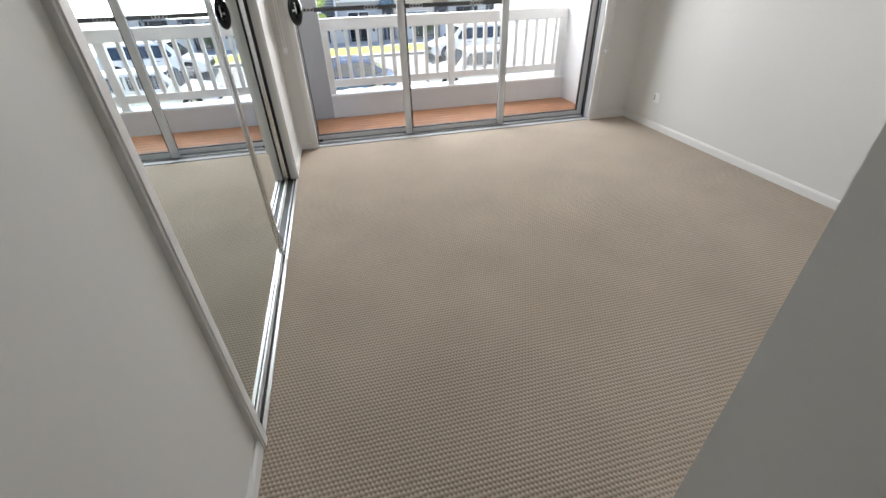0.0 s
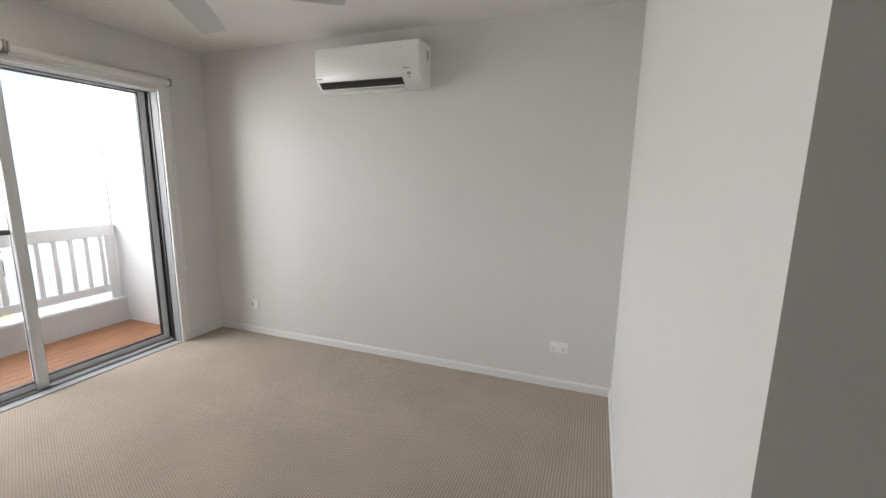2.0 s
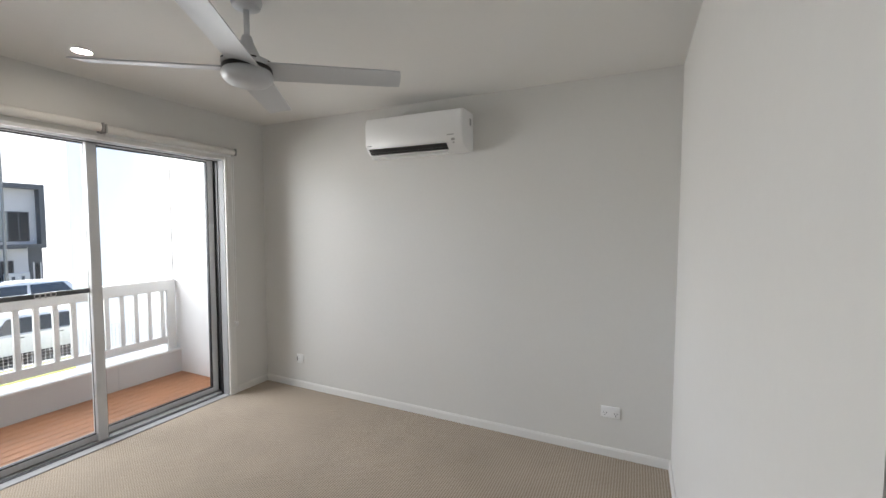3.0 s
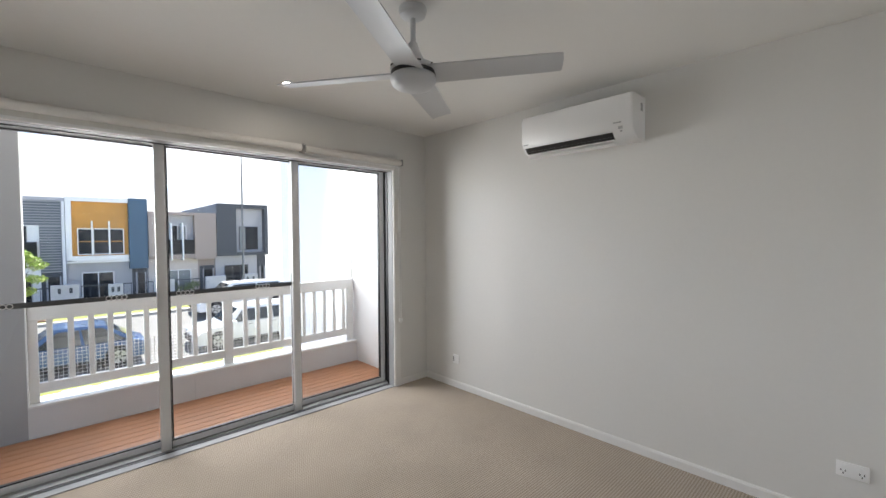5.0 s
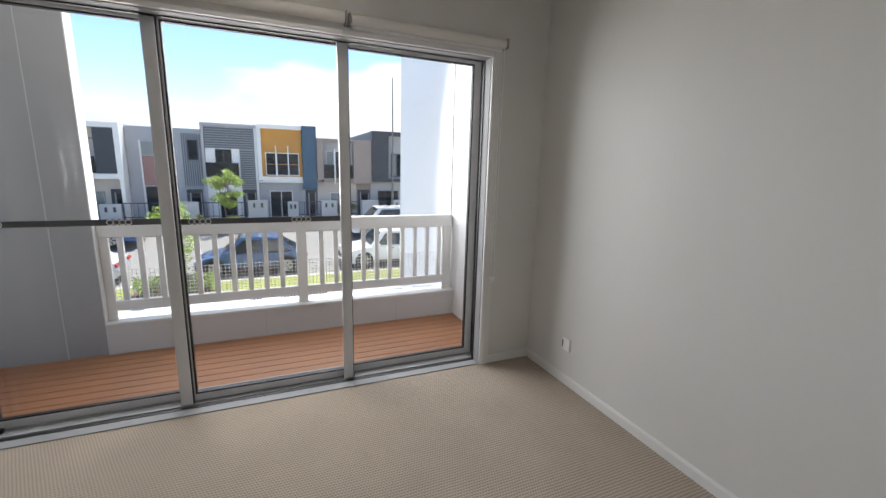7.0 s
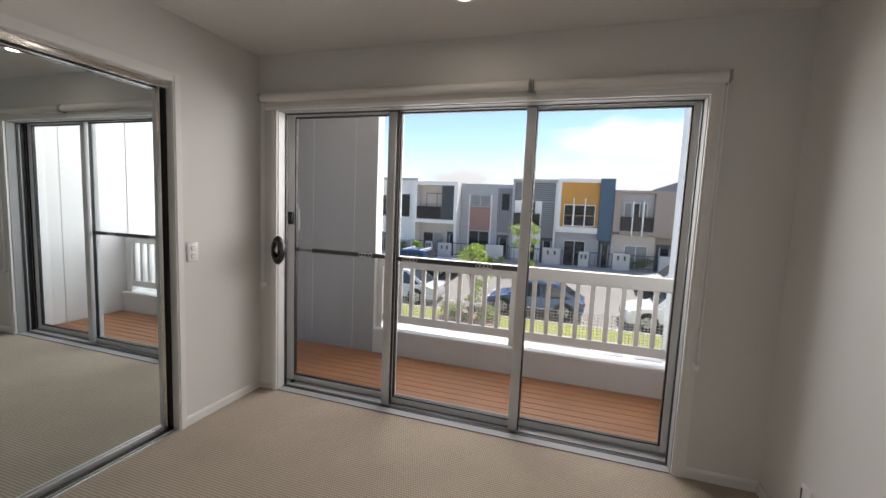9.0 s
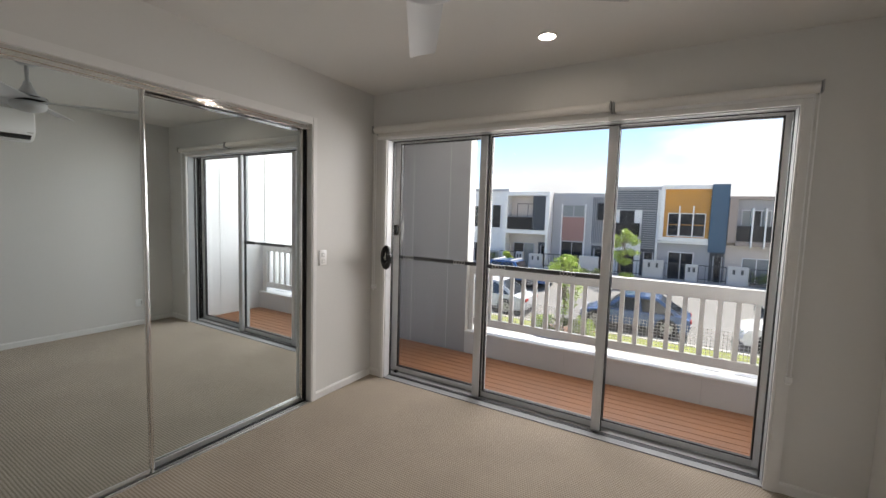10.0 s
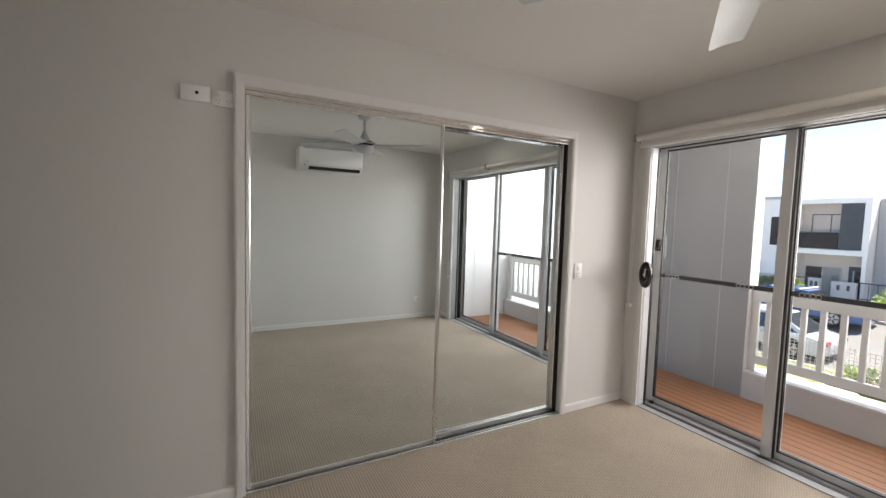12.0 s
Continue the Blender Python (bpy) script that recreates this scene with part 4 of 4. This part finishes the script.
h = house(-9.14, -5.76, 2.95, M_HBEIGE, "white-framed townhouse with a loggia and a charcoal panel")
recess(h, -9.14, -5.76, 0.12, 2.97, M_HBEIGE, M_HWHITE, 0.26)
window(h, -8.45, -6.75, 0.42, 2.2, 2, [M_WIN_BLIND, M_WIN], M_HDARK)
panel(h, -6.95, -6.04, 0.40, 2.68, M_HDARK, 0.85, "screen_panel", "charcoal fixed screen")
balustrade(h, -8.86, -6.98, 0.42, 1.22)
window(h, -8.6, -7.0, -2.15, -0.55, 2, [M_WIN, M_WIN_BLIND], M_HLGREY)
front_door(h, -6.7, -5.85)
part("pier", boxes((-5.95, -5.78, YH - 0.9, YH - 0.01, HB, 0.12)), M_HWHITE, h)
part("pier", boxes((-9.12, -8.95, YH - 0.9, YH - 0.01, HB, 0.12)), M_HWHITE, h)

h = house(-5.74, -1.98, 2.88, M_HGREY, "mid-grey townhouse with a terracotta panel between its windows")
window(h, -5.02, -3.50, 1.36, 2.16, 2, M_WIN_BLIND, M_HLGREY, proud=0.05)
panel(h, -5.02, -3.50, -0.22, 1.34, M_HRED, 0.07)
window(h, -5.02, -3.50, -2.3, -0.26, 2, [M_WIN, M_WIN], M_HLGREY, proud=0.05)
panel(h, -5.10, -5.03, -2.4, 2.2, M_HWHITE, 0.09, "trim")
panel(h, -3.49, -3.42, -2.4, 2.2, M_HWHITE, 0.09, "trim")
panel(h, -3.06, -1.99, -0.3, 2.72, M_HLGREY, 0.04)
for k in range(9):
    panel(h, -2.98 + 0.115 * k, -2.925 + 0.115 * k, -0.28, 2.66, M_SLAT, 0.09, "batten")
window(h, -2.68, -2.16, 1.2, 2.3, 1, M_WIN, M_HDARK, proud=0.08)
front_door(h, -2.95, -2.1)

h = house(-1.96, 1.10, 3.27, M_HLGREY, "townhouse with grey horizontal slat cladding and a white loggia")
panel(h, -1.96, 1.10, 3.12, 3.30, M_HLGREY, 0.14, "fascia")
panel(h, -1.96, -1.80, HB, 3.12, M_HLGREY, 0.14, "trim")
panel(h, 0.97, 1.10, HB, 3.12, M_HWHITE, 0.16, "trim")
for k in range(9):
    z = 1.92 + 0.132 * k
    panel(h, -1.78, 0.95, z, z + 0.078, M_SLAT, 0.10, "slat")
for k in range(17):
    z = -0.38 + 0.132 * k
    panel(h, 0.12, 0.95, z, z + 0.078, M_SLAT, 0.10, "slat")
panel(h, -1.78, 0.10, 0.30, 1.90, M_HWHITE, 0.05, "loggia_wall")
window(h, -1.25, -0.35, 0.42, 1.86, 2, M_WIN, M_HDARK, proud=0.03)
balustrade(h, -1.78, 0.02, 0.26, 1.05, YH - 0.3)
panel(h, -1.80, 0.12, 0.10, 0.27, M_HLGREY, 0.30, "balcony_slab")
panel(h, -1.80, 0.12, HB, 0.09, M_HWHITE, 0.04, "lower_wall")
window(h, -1.2, -0.2, -2.3, -0.6, 1, M_WIN, M_HGREY, proud=0.04)
front_door(h, 0.14, 0.95)

h = house(1.12, 4.70, 3.30, M_HGREY, "townhouse with an orange timber panel in a white frame")
panel(h, 1.12, 3.80, 3.14, 3.36, M_HWHITE, 0.34, "fascia")
panel(h, 1.12, 1.36, 0.12, 3.14, M_HWHITE, 0.34, "trim")
panel(h, 1.36, 3.80, 0.08, 0.34, M_HWHITE, 0.34, "trim")
panel(h, 1.36, 3.80, 0.34, 3.14, M_HORANGE, 0.12, label="orange stained timber panel")
panel(h, 3.82, 4.70, -0.42, 3.40, M_HNAVY, 0.40, "column", "slate blue rendered column")
window(h, 1.58, 3.60, 0.40, 1.76, 3, M_WIN, M_HWHITE, proud=0.12, rows=2)
for x in (2.20, 2.94):
    panel(h, x - 0.035, x + 0.035, 0.36, 2.16, M_HWHITE, 0.26, "fin", "white upright fin")
window(h, 1.72, 3.12, -2.4, -0.52, 2, M_WIN, M_HWHITE, proud=0.02)
front_door(h, 3.95, 4.66)
panel(h, 1.12, 3.9, -0.02, 0.07, M_HWHITE, 0.30, "trim")

h = house(4.72, 8.34, 2.66, M_HBROWN, "brown-grey townhouse with a loggia and white posts")
panel(h, 4.72, 8.34, 2.56, 2.72, M_HBROWN, 0.5, "fascia")
panel(h, 4.72, 5.12, 0.2, 2.56, M_HBROWN, 0.5, "trim")
panel(h, 7.12, 8.34, -0.02, 2.56, M_HBROWN, 0.5, "column")
panel(h, 5.12, 7.12, 0.04, 0.28, M_HBROWN, 0.5, "trim")
panel(h, 5.12, 7.12, 0.28, 2.56, M_HLGREY, 0.03, "loggia_wall")
window(h, 5.35, 6.75, 0.4, 2.0, 3, [M_WIN_BLIND, M_WIN, M_WIN_BLIND], M_HWHITE, proud=0.02)
balustrade(h, 5.14, 7.10, 0.30, 1.10, YH - 0.44)
for x in (5.85, 6.45):
    panel(h, x - 0.035, x + 0.035, -0.05, 2.1, M_HWHITE, 0.62, "post", "white upright post")
panel(h, 4.72, 7.35, HB, 0.03, M_HBEIGE, 0.05, "lower_wall")
window(h, 5.55, 6.95, -2.0, -0.62, 2, M_WIN_BLIND, M_HWHITE, proud=0.05)
front_door(h, 7.45, 8.3)

h = house(8.36, 11.62, 3.28, M_HDARK, "charcoal townhouse with a framed pale bay")
panel(h, 8.36, 11.62, 3.1, 3.34, M_HDARK, 0.55, "fascia")
panel(h, 8.36, 9.55, 0.1, 3.1, M_HDARK, 0.55, "column")
panel(h, 11.40, 11.62, 0.1, 3.1, M_HDARK, 0.55, "trim")
panel(h, 9.55, 11.40, 0.1, 0.30, M_HDARK, 0.55, "trim")
panel(h, 9.55, 11.40, 0.3, 3.1, M_HLGREY, 0.06)
window(h, 9.85, 11.1, 0.45, 1.95, 3, [M_WIN_BLIND, M_WIN, M_WIN], M_HDARK, proud=0.06)
panel(h, 8.36, 11.0, HB, 0.09, M_HLGREY, 0.05, "lower_wall")
window(h, 8.9, 10.4, -2.3, -0.5, 3, M_WIN, M_HDARK, proud=0.05)
front_door(h, 11.02, 11.6)

for h in terrace:
    h.location = (0.966 * h.location.x - 0.09, YH, HB + 0.15)
    h.scale = (0.966, 1.0, 1.03)

# front walls, letterbox piers and fence rails across the street
for x0, x1, z in ((-10.0, -9.0, -0.92), (-6.75, -5.8, -0.96), (-3.4, -2.2, -0.86), (0.35, 1.42, -0.80), (2.55, 3.15, -0.90), (4.55, 5.5, -0.84), (7.1, 8.2, -0.84), (-7.7, -7.2, -0.90), (-12.7, -11.9, -0.90), (9.2, 10.1, -0.84)):
    p = thing("letterbox_pier", ((x0 + x1) / 2, 24.5, HB), "rendered grey front wall with a letterbox", "front wall", "front walls across the street")
    part("pier", box(x0, x1, 24.35, 24.6, ground_z(24.5), z, 0.02), M_PIER, p)
    if x1 - x0 < 1.05 or x0 == 0.35:
        for s in (0.3, 0.7):
            part("letterbox", boxes((x0 + (x1 - x0) * s - 0.06, x0 + (x1 - x0) * s + 0.06, 24.335, 24.349, z - 0.42, z - 0.16)), M_HDARK, p)
for x0, x1 in ((-11.8, -10.1), (-8.9, -7.8), (-5.7, -3.5), (-2.1, 0.3), (1.5, 2.5), (3.2, 4.5), (5.6, 7.0), (8.3, 9.1)):
    f = thing("steel_fence", ((x0 + x1) / 2, 24.5, HB), "thin black steel front fence", "fence", "fences across the street")
    part("rail", boxes((x0, x1, 24.46, 24.50, -0.95, -0.90)), M_HDARK, f)
    part("rail", boxes((x0, x1, 24.46, 24.50, -1.72, -1.68)), M_HDARK, f)
    n = int((x1 - x0) / 0.30)
    for k in range(n + 1):
        x = x0 + (x1 - x0) * k / n
        part("picket", boxes((x - 0.012, x + 0.012, 24.47, 24.49, ground_z(24.5), -0.90)), M_HDARK, f)

# street pole
M_POLE = mat("grey_galvanised_pole", (0.16, 0.165, 0.17), rough=0.45, metal=0.5, vary=0.08)
pl = thing("street_pole", (8.55, 22.2, ground_z(22.2)), "slim grey steel pole on the far verge", "pole")
part("pole", rod(bmesh.new(), (8.55, 22.2, ground_z(22.2)), (8.55, 22.2, 6.5), 0.075, 0.035, 12), M_POLE, pl, smooth=True)
part("base_plate", box(8.40, 8.70, 22.05, 22.35, ground_z(22.2), ground_z(22.2) + 0.17, 0.01), M_POLE, pl)

# ---- plants ----
M_BARK = mat("grey_bark", (0.17, 0.13, 0.10), rough=0.9, vary=0.3, scale=10, bump=0.5, bump_scale=40)
M_LEAF = leaf_material("fresh_green_leaf", (0.31, 0.41, 0.08))
M_LEAF2 = leaf_material("dull_green_leaf", (0.13, 0.17, 0.05))


def leaves(bm, rng, centre, spread, count, size):
    for _ in range(count):
        while True:
            p = Vector((rng.uniform(-1, 1), rng.uniform(-1, 1), rng.uniform(-1, 1)))
            if p.length <= 1:
                break
        c = Vector(centre) + Vector((p.x * spread[0], p.y * spread[1], p.z * spread[2]))
        q = Euler((rng.uniform(-1.1, 1.1), rng.uniform(-1.1, 1.1), rng.uniform(0, 6.28))).to_matrix()
        s = size * rng.uniform(0.6, 1.3)
        a = [c + q @ Vector(v) for v in ((-s, 0, 0), (0, -s * 0.45, s * 0.12), (s, 0, -s * 0.1), (0, s * 0.45, s * 0.12))]
        v = [bm.verts.new(k) for k in a]
        bm.faces.new((v[0], v[1], v[2])), bm.faces.new((v[0], v[2], v[3]))


def tree(x, y, height, crown, clumps, seed, leaf, label, size=0.10, per=120):
    rng = random.Random(seed)
    z0 = ground_z(y) + 0.15
    t = thing("street_tree", (x, y, z0), label, "tree", "street trees")
    bm = bmesh.new()
    pts = [Vector((x + rng.uniform(-0.05, 0.05) * k, y + rng.uniform(-0.05, 0.05) * k, z0 + height * 0.72 * k / 4)) for k in range(5)]
    for k in range(4):
        rod(bm, pts[k], pts[k + 1], 0.045 - 0.008 * k, 0.038 - 0.008 * k, 10)
    part("trunk", bm, M_BARK, t, smooth=True)
    cr, limbs = bmesh.new(), bmesh.new()
    for _ in range(clumps):
        a, r, hgt = rng.uniform(0, 6.28), rng.uniform(0.15, 1.0) ** 0.6, rng.uniform(-1, 1)
        w = math.sqrt(max(0.05, 1 - hgt * hgt))
        c = Vector((x + crown[0] * r * w * math.cos(a), y + crown[0] * r * w * math.sin(a), z0 + crown[2] + crown[1] * hgt))
        rod(limbs, pts[2 + rng.randrange(3)], c, 0.014, 0.005, 5)
        leaves(cr, rng, c, (0.26, 0.26, 0.17), per, size)
    part("limbs", limbs, M_BARK, t)
    part("crown", cr, leaf, t)
    return t


tree(-1.35, 12.7, 3.0, (0.60, 1.05, 1.85), 32, 3, M_LEAF, "young street tree with bright green airy leaves", 0.05, 75)
tree(-0.6, 22.2, 3.1, (0.95, 0.9, 2.05), 38, 8, M_LEAF, "round young street tree with bright green leaves", 0.065, 75)
tree(-7.6, 22.3, 1.1, (0.40, 0.35, 0.75), 9, 15, M_LEAF, "small green street tree on the far verge", 0.10)


def shrub(x, y, r, h, seed, leaf, label):
    rng = random.Random(seed)
    z = ground_z(y) + 0.15
    s = thing("shrub", (x, y, z), label, "shrub", "low shrubs")
    bm, st = bmesh.new(), bmesh.new()
    for k in range(9):
        c = Vector((x + rng.uniform(-r, r), y + rng.uniform(-r, r) * 0.6, z + rng.uniform(0.3, 1.0) * h))
        rod(st, (x + rng.uniform(-r, r) * 0.3, y, z), c, 0.01, 0.004, 5)
        leaves(bm, rng, c, (r * 0.45, r * 0.4, h * 0.35), 90, 0.055)
    part("stems", st, M_BARK, s)
    part("foliage", bm, leaf, s)


for k, (x, y, r, hh) in enumerate(((-2.2, 12.5, 0.5, 0.55), (-1.3, 12.3, 0.5, 0.5), (-0.6, 12.7, 0.4, 0.5), (-2.3, 22.3, 0.5, 0.6), (0.0, 22.2, 0.5, 0.5), (5.9, 24.9, 0.8, 0.7), (-3.0, 22.2, 0.4, 0.5), (-9.4, 23.8, 0.6, 0.8))):
    shrub(x, y, r, hh, 40 + k, M_LEAF2 if k % 2 else M_LEAF, "low green garden shrub")

# ---- parked cars ----
M_TYRE = mat("black_tyre", (0.018, 0.018, 0.019), rough=0.8, vary=0.15)
M_RIM = mat("alloy_rim", (0.45, 0.46, 0.47), rough=0.3, metal=0.8, vary=0.05)
M_CARGLASS = mat("tinted_car_glass", (0.02, 0.024, 0.028), rough=0.05, spec=0.9, vary=0.05)
M_LIGHT = mat("headlight_lens", (0.65, 0.68, 0.70), rough=0.1, vary=0.05)
M_TAIL = mat("red_tail_light", (0.35, 0.02, 0.015), rough=0.2, vary=0.1)
M_TRIMCAR = mat("black_car_trim", (0.02, 0.02, 0.022), rough=0.5, vary=0.1)


def paint(name, colour):
    return mat(name, colour, rough=0.25, vary=0.04, scale=2.0, coat=0.8)


def car(x_front, y_mid, length, width, height, body, label, belt=0.56, cab=(0.20, 0.36, 0.80, 0.96), name="parked_car", ute=False):
    """A car whose nose points to -x; cab: foot of windscreen, roof front, roof rear and foot of the rear window, as shares of the length."""
    z0 = ground_z(y_mid) + 0.03
    c = thing(name, (x_front + length / 2, y_mid, z0), label, "car", "parked cars")

    def loft(sections, smooth=True):
        bm = bmesh.new()
        rows = [[bm.verts.new((x_front + u * length, y_mid + v * width / 2, z0 + w)) for u, v, w in s] for s in sections]
        k = len(rows[0])
        for r, s in zip(rows, rows[1:]):
            for i in range(k):
                bm.faces.new((r[i], r[(i + 1) % k], s[(i + 1) % k], s[i]))
        bm.faces.new(rows[0]), bm.faces.new(rows[-1][::-1])
        return bm

    hb = height * belt
    lower = [(0.0, 0.42), (0.012, 0.62), (0.03, hb * 0.80), (0.10, hb * 0.91), (cab[0], hb), (cab[2], hb * 1.06), (cab[3], hb * 1.05), (0.99, hb * 0.93), (1.0, 0.5), (0.985, 0.27), (0.02, 0.24)]
    side = lambda v, squeeze: [(0.5 + (u - 0.5) * squeeze, v, w if w < 0.3 else w * (1 if abs(v) < 0.97 else 0.985)) for u, w in lower]
    part("body", loft([side(-1.0, 0.965), side(-0.9, 0.99), side(-0.5, 1.0), side(0.5, 1.0), side(0.9, 0.99), side(1.0, 0.965)]), body, c, smooth=True)
    top = [(cab[0], hb - 0.02), (cab[1], height - 0.02), ((cab[1] + cab[2]) / 2, height), (cab[2], height - 0.05), (cab[3], hb)]
    rise = lambda v, lean: [(u, v * (lean if w > hb + 0.1 else 1.0), w) for u, w in top]
    part("roof", loft([rise(-0.94, 0.80), rise(-0.80, 0.86), rise(0.80, 0.86), rise(0.94, 0.80)]), body, c, smooth=True)
    # side glass, front and rear screens
    for sgn in (-1, 1):
        for a, b in ((0.03, 0.48), (0.52, 0.97)):
            bm = bmesh.new()
            def pt(s, up):
                u_low = cab[0] + 0.05 + (cab[3] - cab[0] - 0.10) * s
                u_top = cab[1] + 0.015 + (cab[2] - cab[1] - 0.03) * s
                u = u_low + (u_top - u_low) * up
                w = hb + 0.05 + (height - 0.10 - hb - 0.05) * up
                v = 0.965 + (0.80 - 0.965) * (w - hb) / (height - hb)
                return (x_front + u * length, y_mid + sgn * v * width / 2, z0 + w)
            q = [pt(a, 0), pt(b, 0), pt(b, 1), pt(a, 1)]
            f = [bm.verts.new(p) for p in q]
            g = [bm.verts.new((p[0], p[1] - sgn * 0.05, p[2])) for p in q]
            bm.faces.new(f), bm.faces.new(g[::-1])
            for i in range(4):
                bm.faces.new((f[i], f[(i + 1) % 4], g[(i + 1) % 4], g[i]))
            part("side_window", bm, M_CARGLASS, c)
    for (ua, wa), (ub, wb), nm in ((top[0], top[1], "windscreen"), (top[4], top[3], "rear_window")):
        bm = bmesh.new()
        o = -0.012 if nm == "windscreen" else 0.012
        q = []
        for s, e in ((0.12, -0.84), (0.12, 0.84), (0.93, 0.70), (0.93, -0.70)):
            q.append((x_front + (ua + (ub - ua) * s) * length + o, y_mid + e * width / 2, z0 + wa + (wb - wa) * s + 0.012))
        f = [bm.verts.new(p) for p in q]
        g = [bm.verts.new((p[0] - 3 * o, p[1], p[2] - 0.03)) for p in q]
        bm.faces.new(f), bm.faces.new(g[::-1])
        for i in range(4):
            bm.faces.new((f[i], f[(i + 1) % 4], g[(i + 1) % 4], g[i]))
        part(nm, bm, M_CARGLASS, c)
    for u in (0.175, 0.80):
        for sgn in (-1, 1):
            x, yo, r = x_front + u * length, y_mid + sgn * (width / 2 - 0.09), 0.335
            arch = rod(bmesh.new(), (x, yo - sgn * 0.02, z0 + r), (x, yo + sgn * 0.095, z0 + r), r + 0.05, seg=28)
            part("wheel_arch", arch, M_TRIMCAR, c, smooth=True)
            wh = part("wheel", rod(bmesh.new(), (x, yo - sgn * 0.1, z0 + r), (x, yo + sgn * 0.11, z0 + r), r, seg=28), M_TYRE, c, smooth=True)
            part("rim", rod(bmesh.new(), (x, yo + sgn * 0.10, z0 + r), (x, yo + sgn * 0.118, z0 + r), r * 0.64, seg=20), M_RIM, wh, smooth=True)
            spokes = bmesh.new()
            for k in range(5):
                a = 2 * math.pi * k / 5
                rod(spokes, (x + 0.05 * math.cos(a), yo + sgn * 0.121, z0 + r + 0.05 * math.sin(a)), (x + r * 0.6 * math.cos(a), yo + sgn * 0.121, z0 + r + r * 0.6 * math.sin(a)), 0.024, seg=6)
            part("spokes", spokes, M_TRIMCAR, wh)
    for sgn in (-1, 1):
        ya = y_mid + sgn * width * 0.36
        part("headlight", box(x_front - 0.01 + 0.012 * length, x_front + 0.055 * length, ya - 0.16, ya + 0.16, z0 + hb * 0.70, z0 + hb * 0.80, 0.03), M_LIGHT, c)
        part("tail_light", box(x_front + 0.975 * length, x_front + 1.0 * length, ya - 0.17, ya + 0.17, z0 + hb * 0.76, z0 + hb * 0.90, 0.02), M_TAIL, c)
        part("wing_mirror", box(x_front + (cab[0] + 0.05) * length, x_front + (cab[0] + 0.085) * length, y_mid + sgn * width / 2 - 0.02, y_mid + sgn * (width / 2 + 0.17), z0 + hb + 0.02, z0 + hb + 0.15, 0.03), body, c)
        part("sill", boxes((x_front + 0.25 * length, x_front + 0.72 * length, y_mid + sgn * (width / 2 - 0.01) - 0.012, y_mid + sgn * (width / 2 - 0.01) + 0.012, z0 + 0.24, z0 + 0.34)), M_TRIMCAR, c)
        for u in (0.40, 0.60):
            part("door_handle", box(x_front + u * length, x_front + (u + 0.035) * length, y_mid + sgn * width / 2 - 0.012, y_mid + sgn * (width / 2 + 0.012), z0 + hb - 0.10, z0 + hb - 0.07, 0.005), M_TRIMCAR, c)
    part("grille", box(x_front - 0.004 * length, x_front + 0.012 * length, y_mid - width * 0.26, y_mid + width * 0.26, z0 + 0.36, z0 + 0.60, 0.02), M_TRIMCAR, c)
    return c


M_BLUE = paint("blue_car_paint", (0.06, 0.105, 0.21))
M_WHITECAR = paint("white_car_paint", (0.75, 0.75, 0.75))
M_SILVER = paint("silver_car_paint", (0.50, 0.52, 0.55))
M_BRIGHTBLUE = paint("bright_blue_paint", (0.035, 0.10, 0.26))
car(-1.2, 15.4, 4.05, 1.84, 1.46, M_BLUE, "blue sedan parked at the near kerb", 0.57, (0.22, 0.40, 0.72, 0.93))
car(4.25, 15.3, 4.9, 1.9, 1.55, M_WHITECAR, "white four-wheel drive parked at the near kerb", 0.60, (0.22, 0.34, 0.86, 0.98))
car(-8.1, 15.2, 4.7, 1.84, 1.5, M_SILVER, "silver-white sedan parked at the near kerb", 0.57, (0.20, 0.36, 0.70, 0.90))
car(5.45, 20.2, 4.8, 1.9, 1.55, M_WHITECAR, "white wagon parked at the far kerb", 0.58, (0.20, 0.33, 0.86, 0.98))
ute = car(-8.8, 20.1, 4.9, 1.9, 1.38, M_BRIGHTBLUE, "bright blue utility with roof bars parked at the far kerb", 0.62, (0.20, 0.30, 0.60, 0.66))
for u in (0.34, 0.55):
    part("roof_bar", box(-8.8 + 4.9 * u, -8.8 + 4.9 * u + 0.06, 19.2, 21.0, ground_z(20.1) + 1.39, ground_z(20.1) + 1.45, 0.01), M_PICKET, ute, "white roof bar")
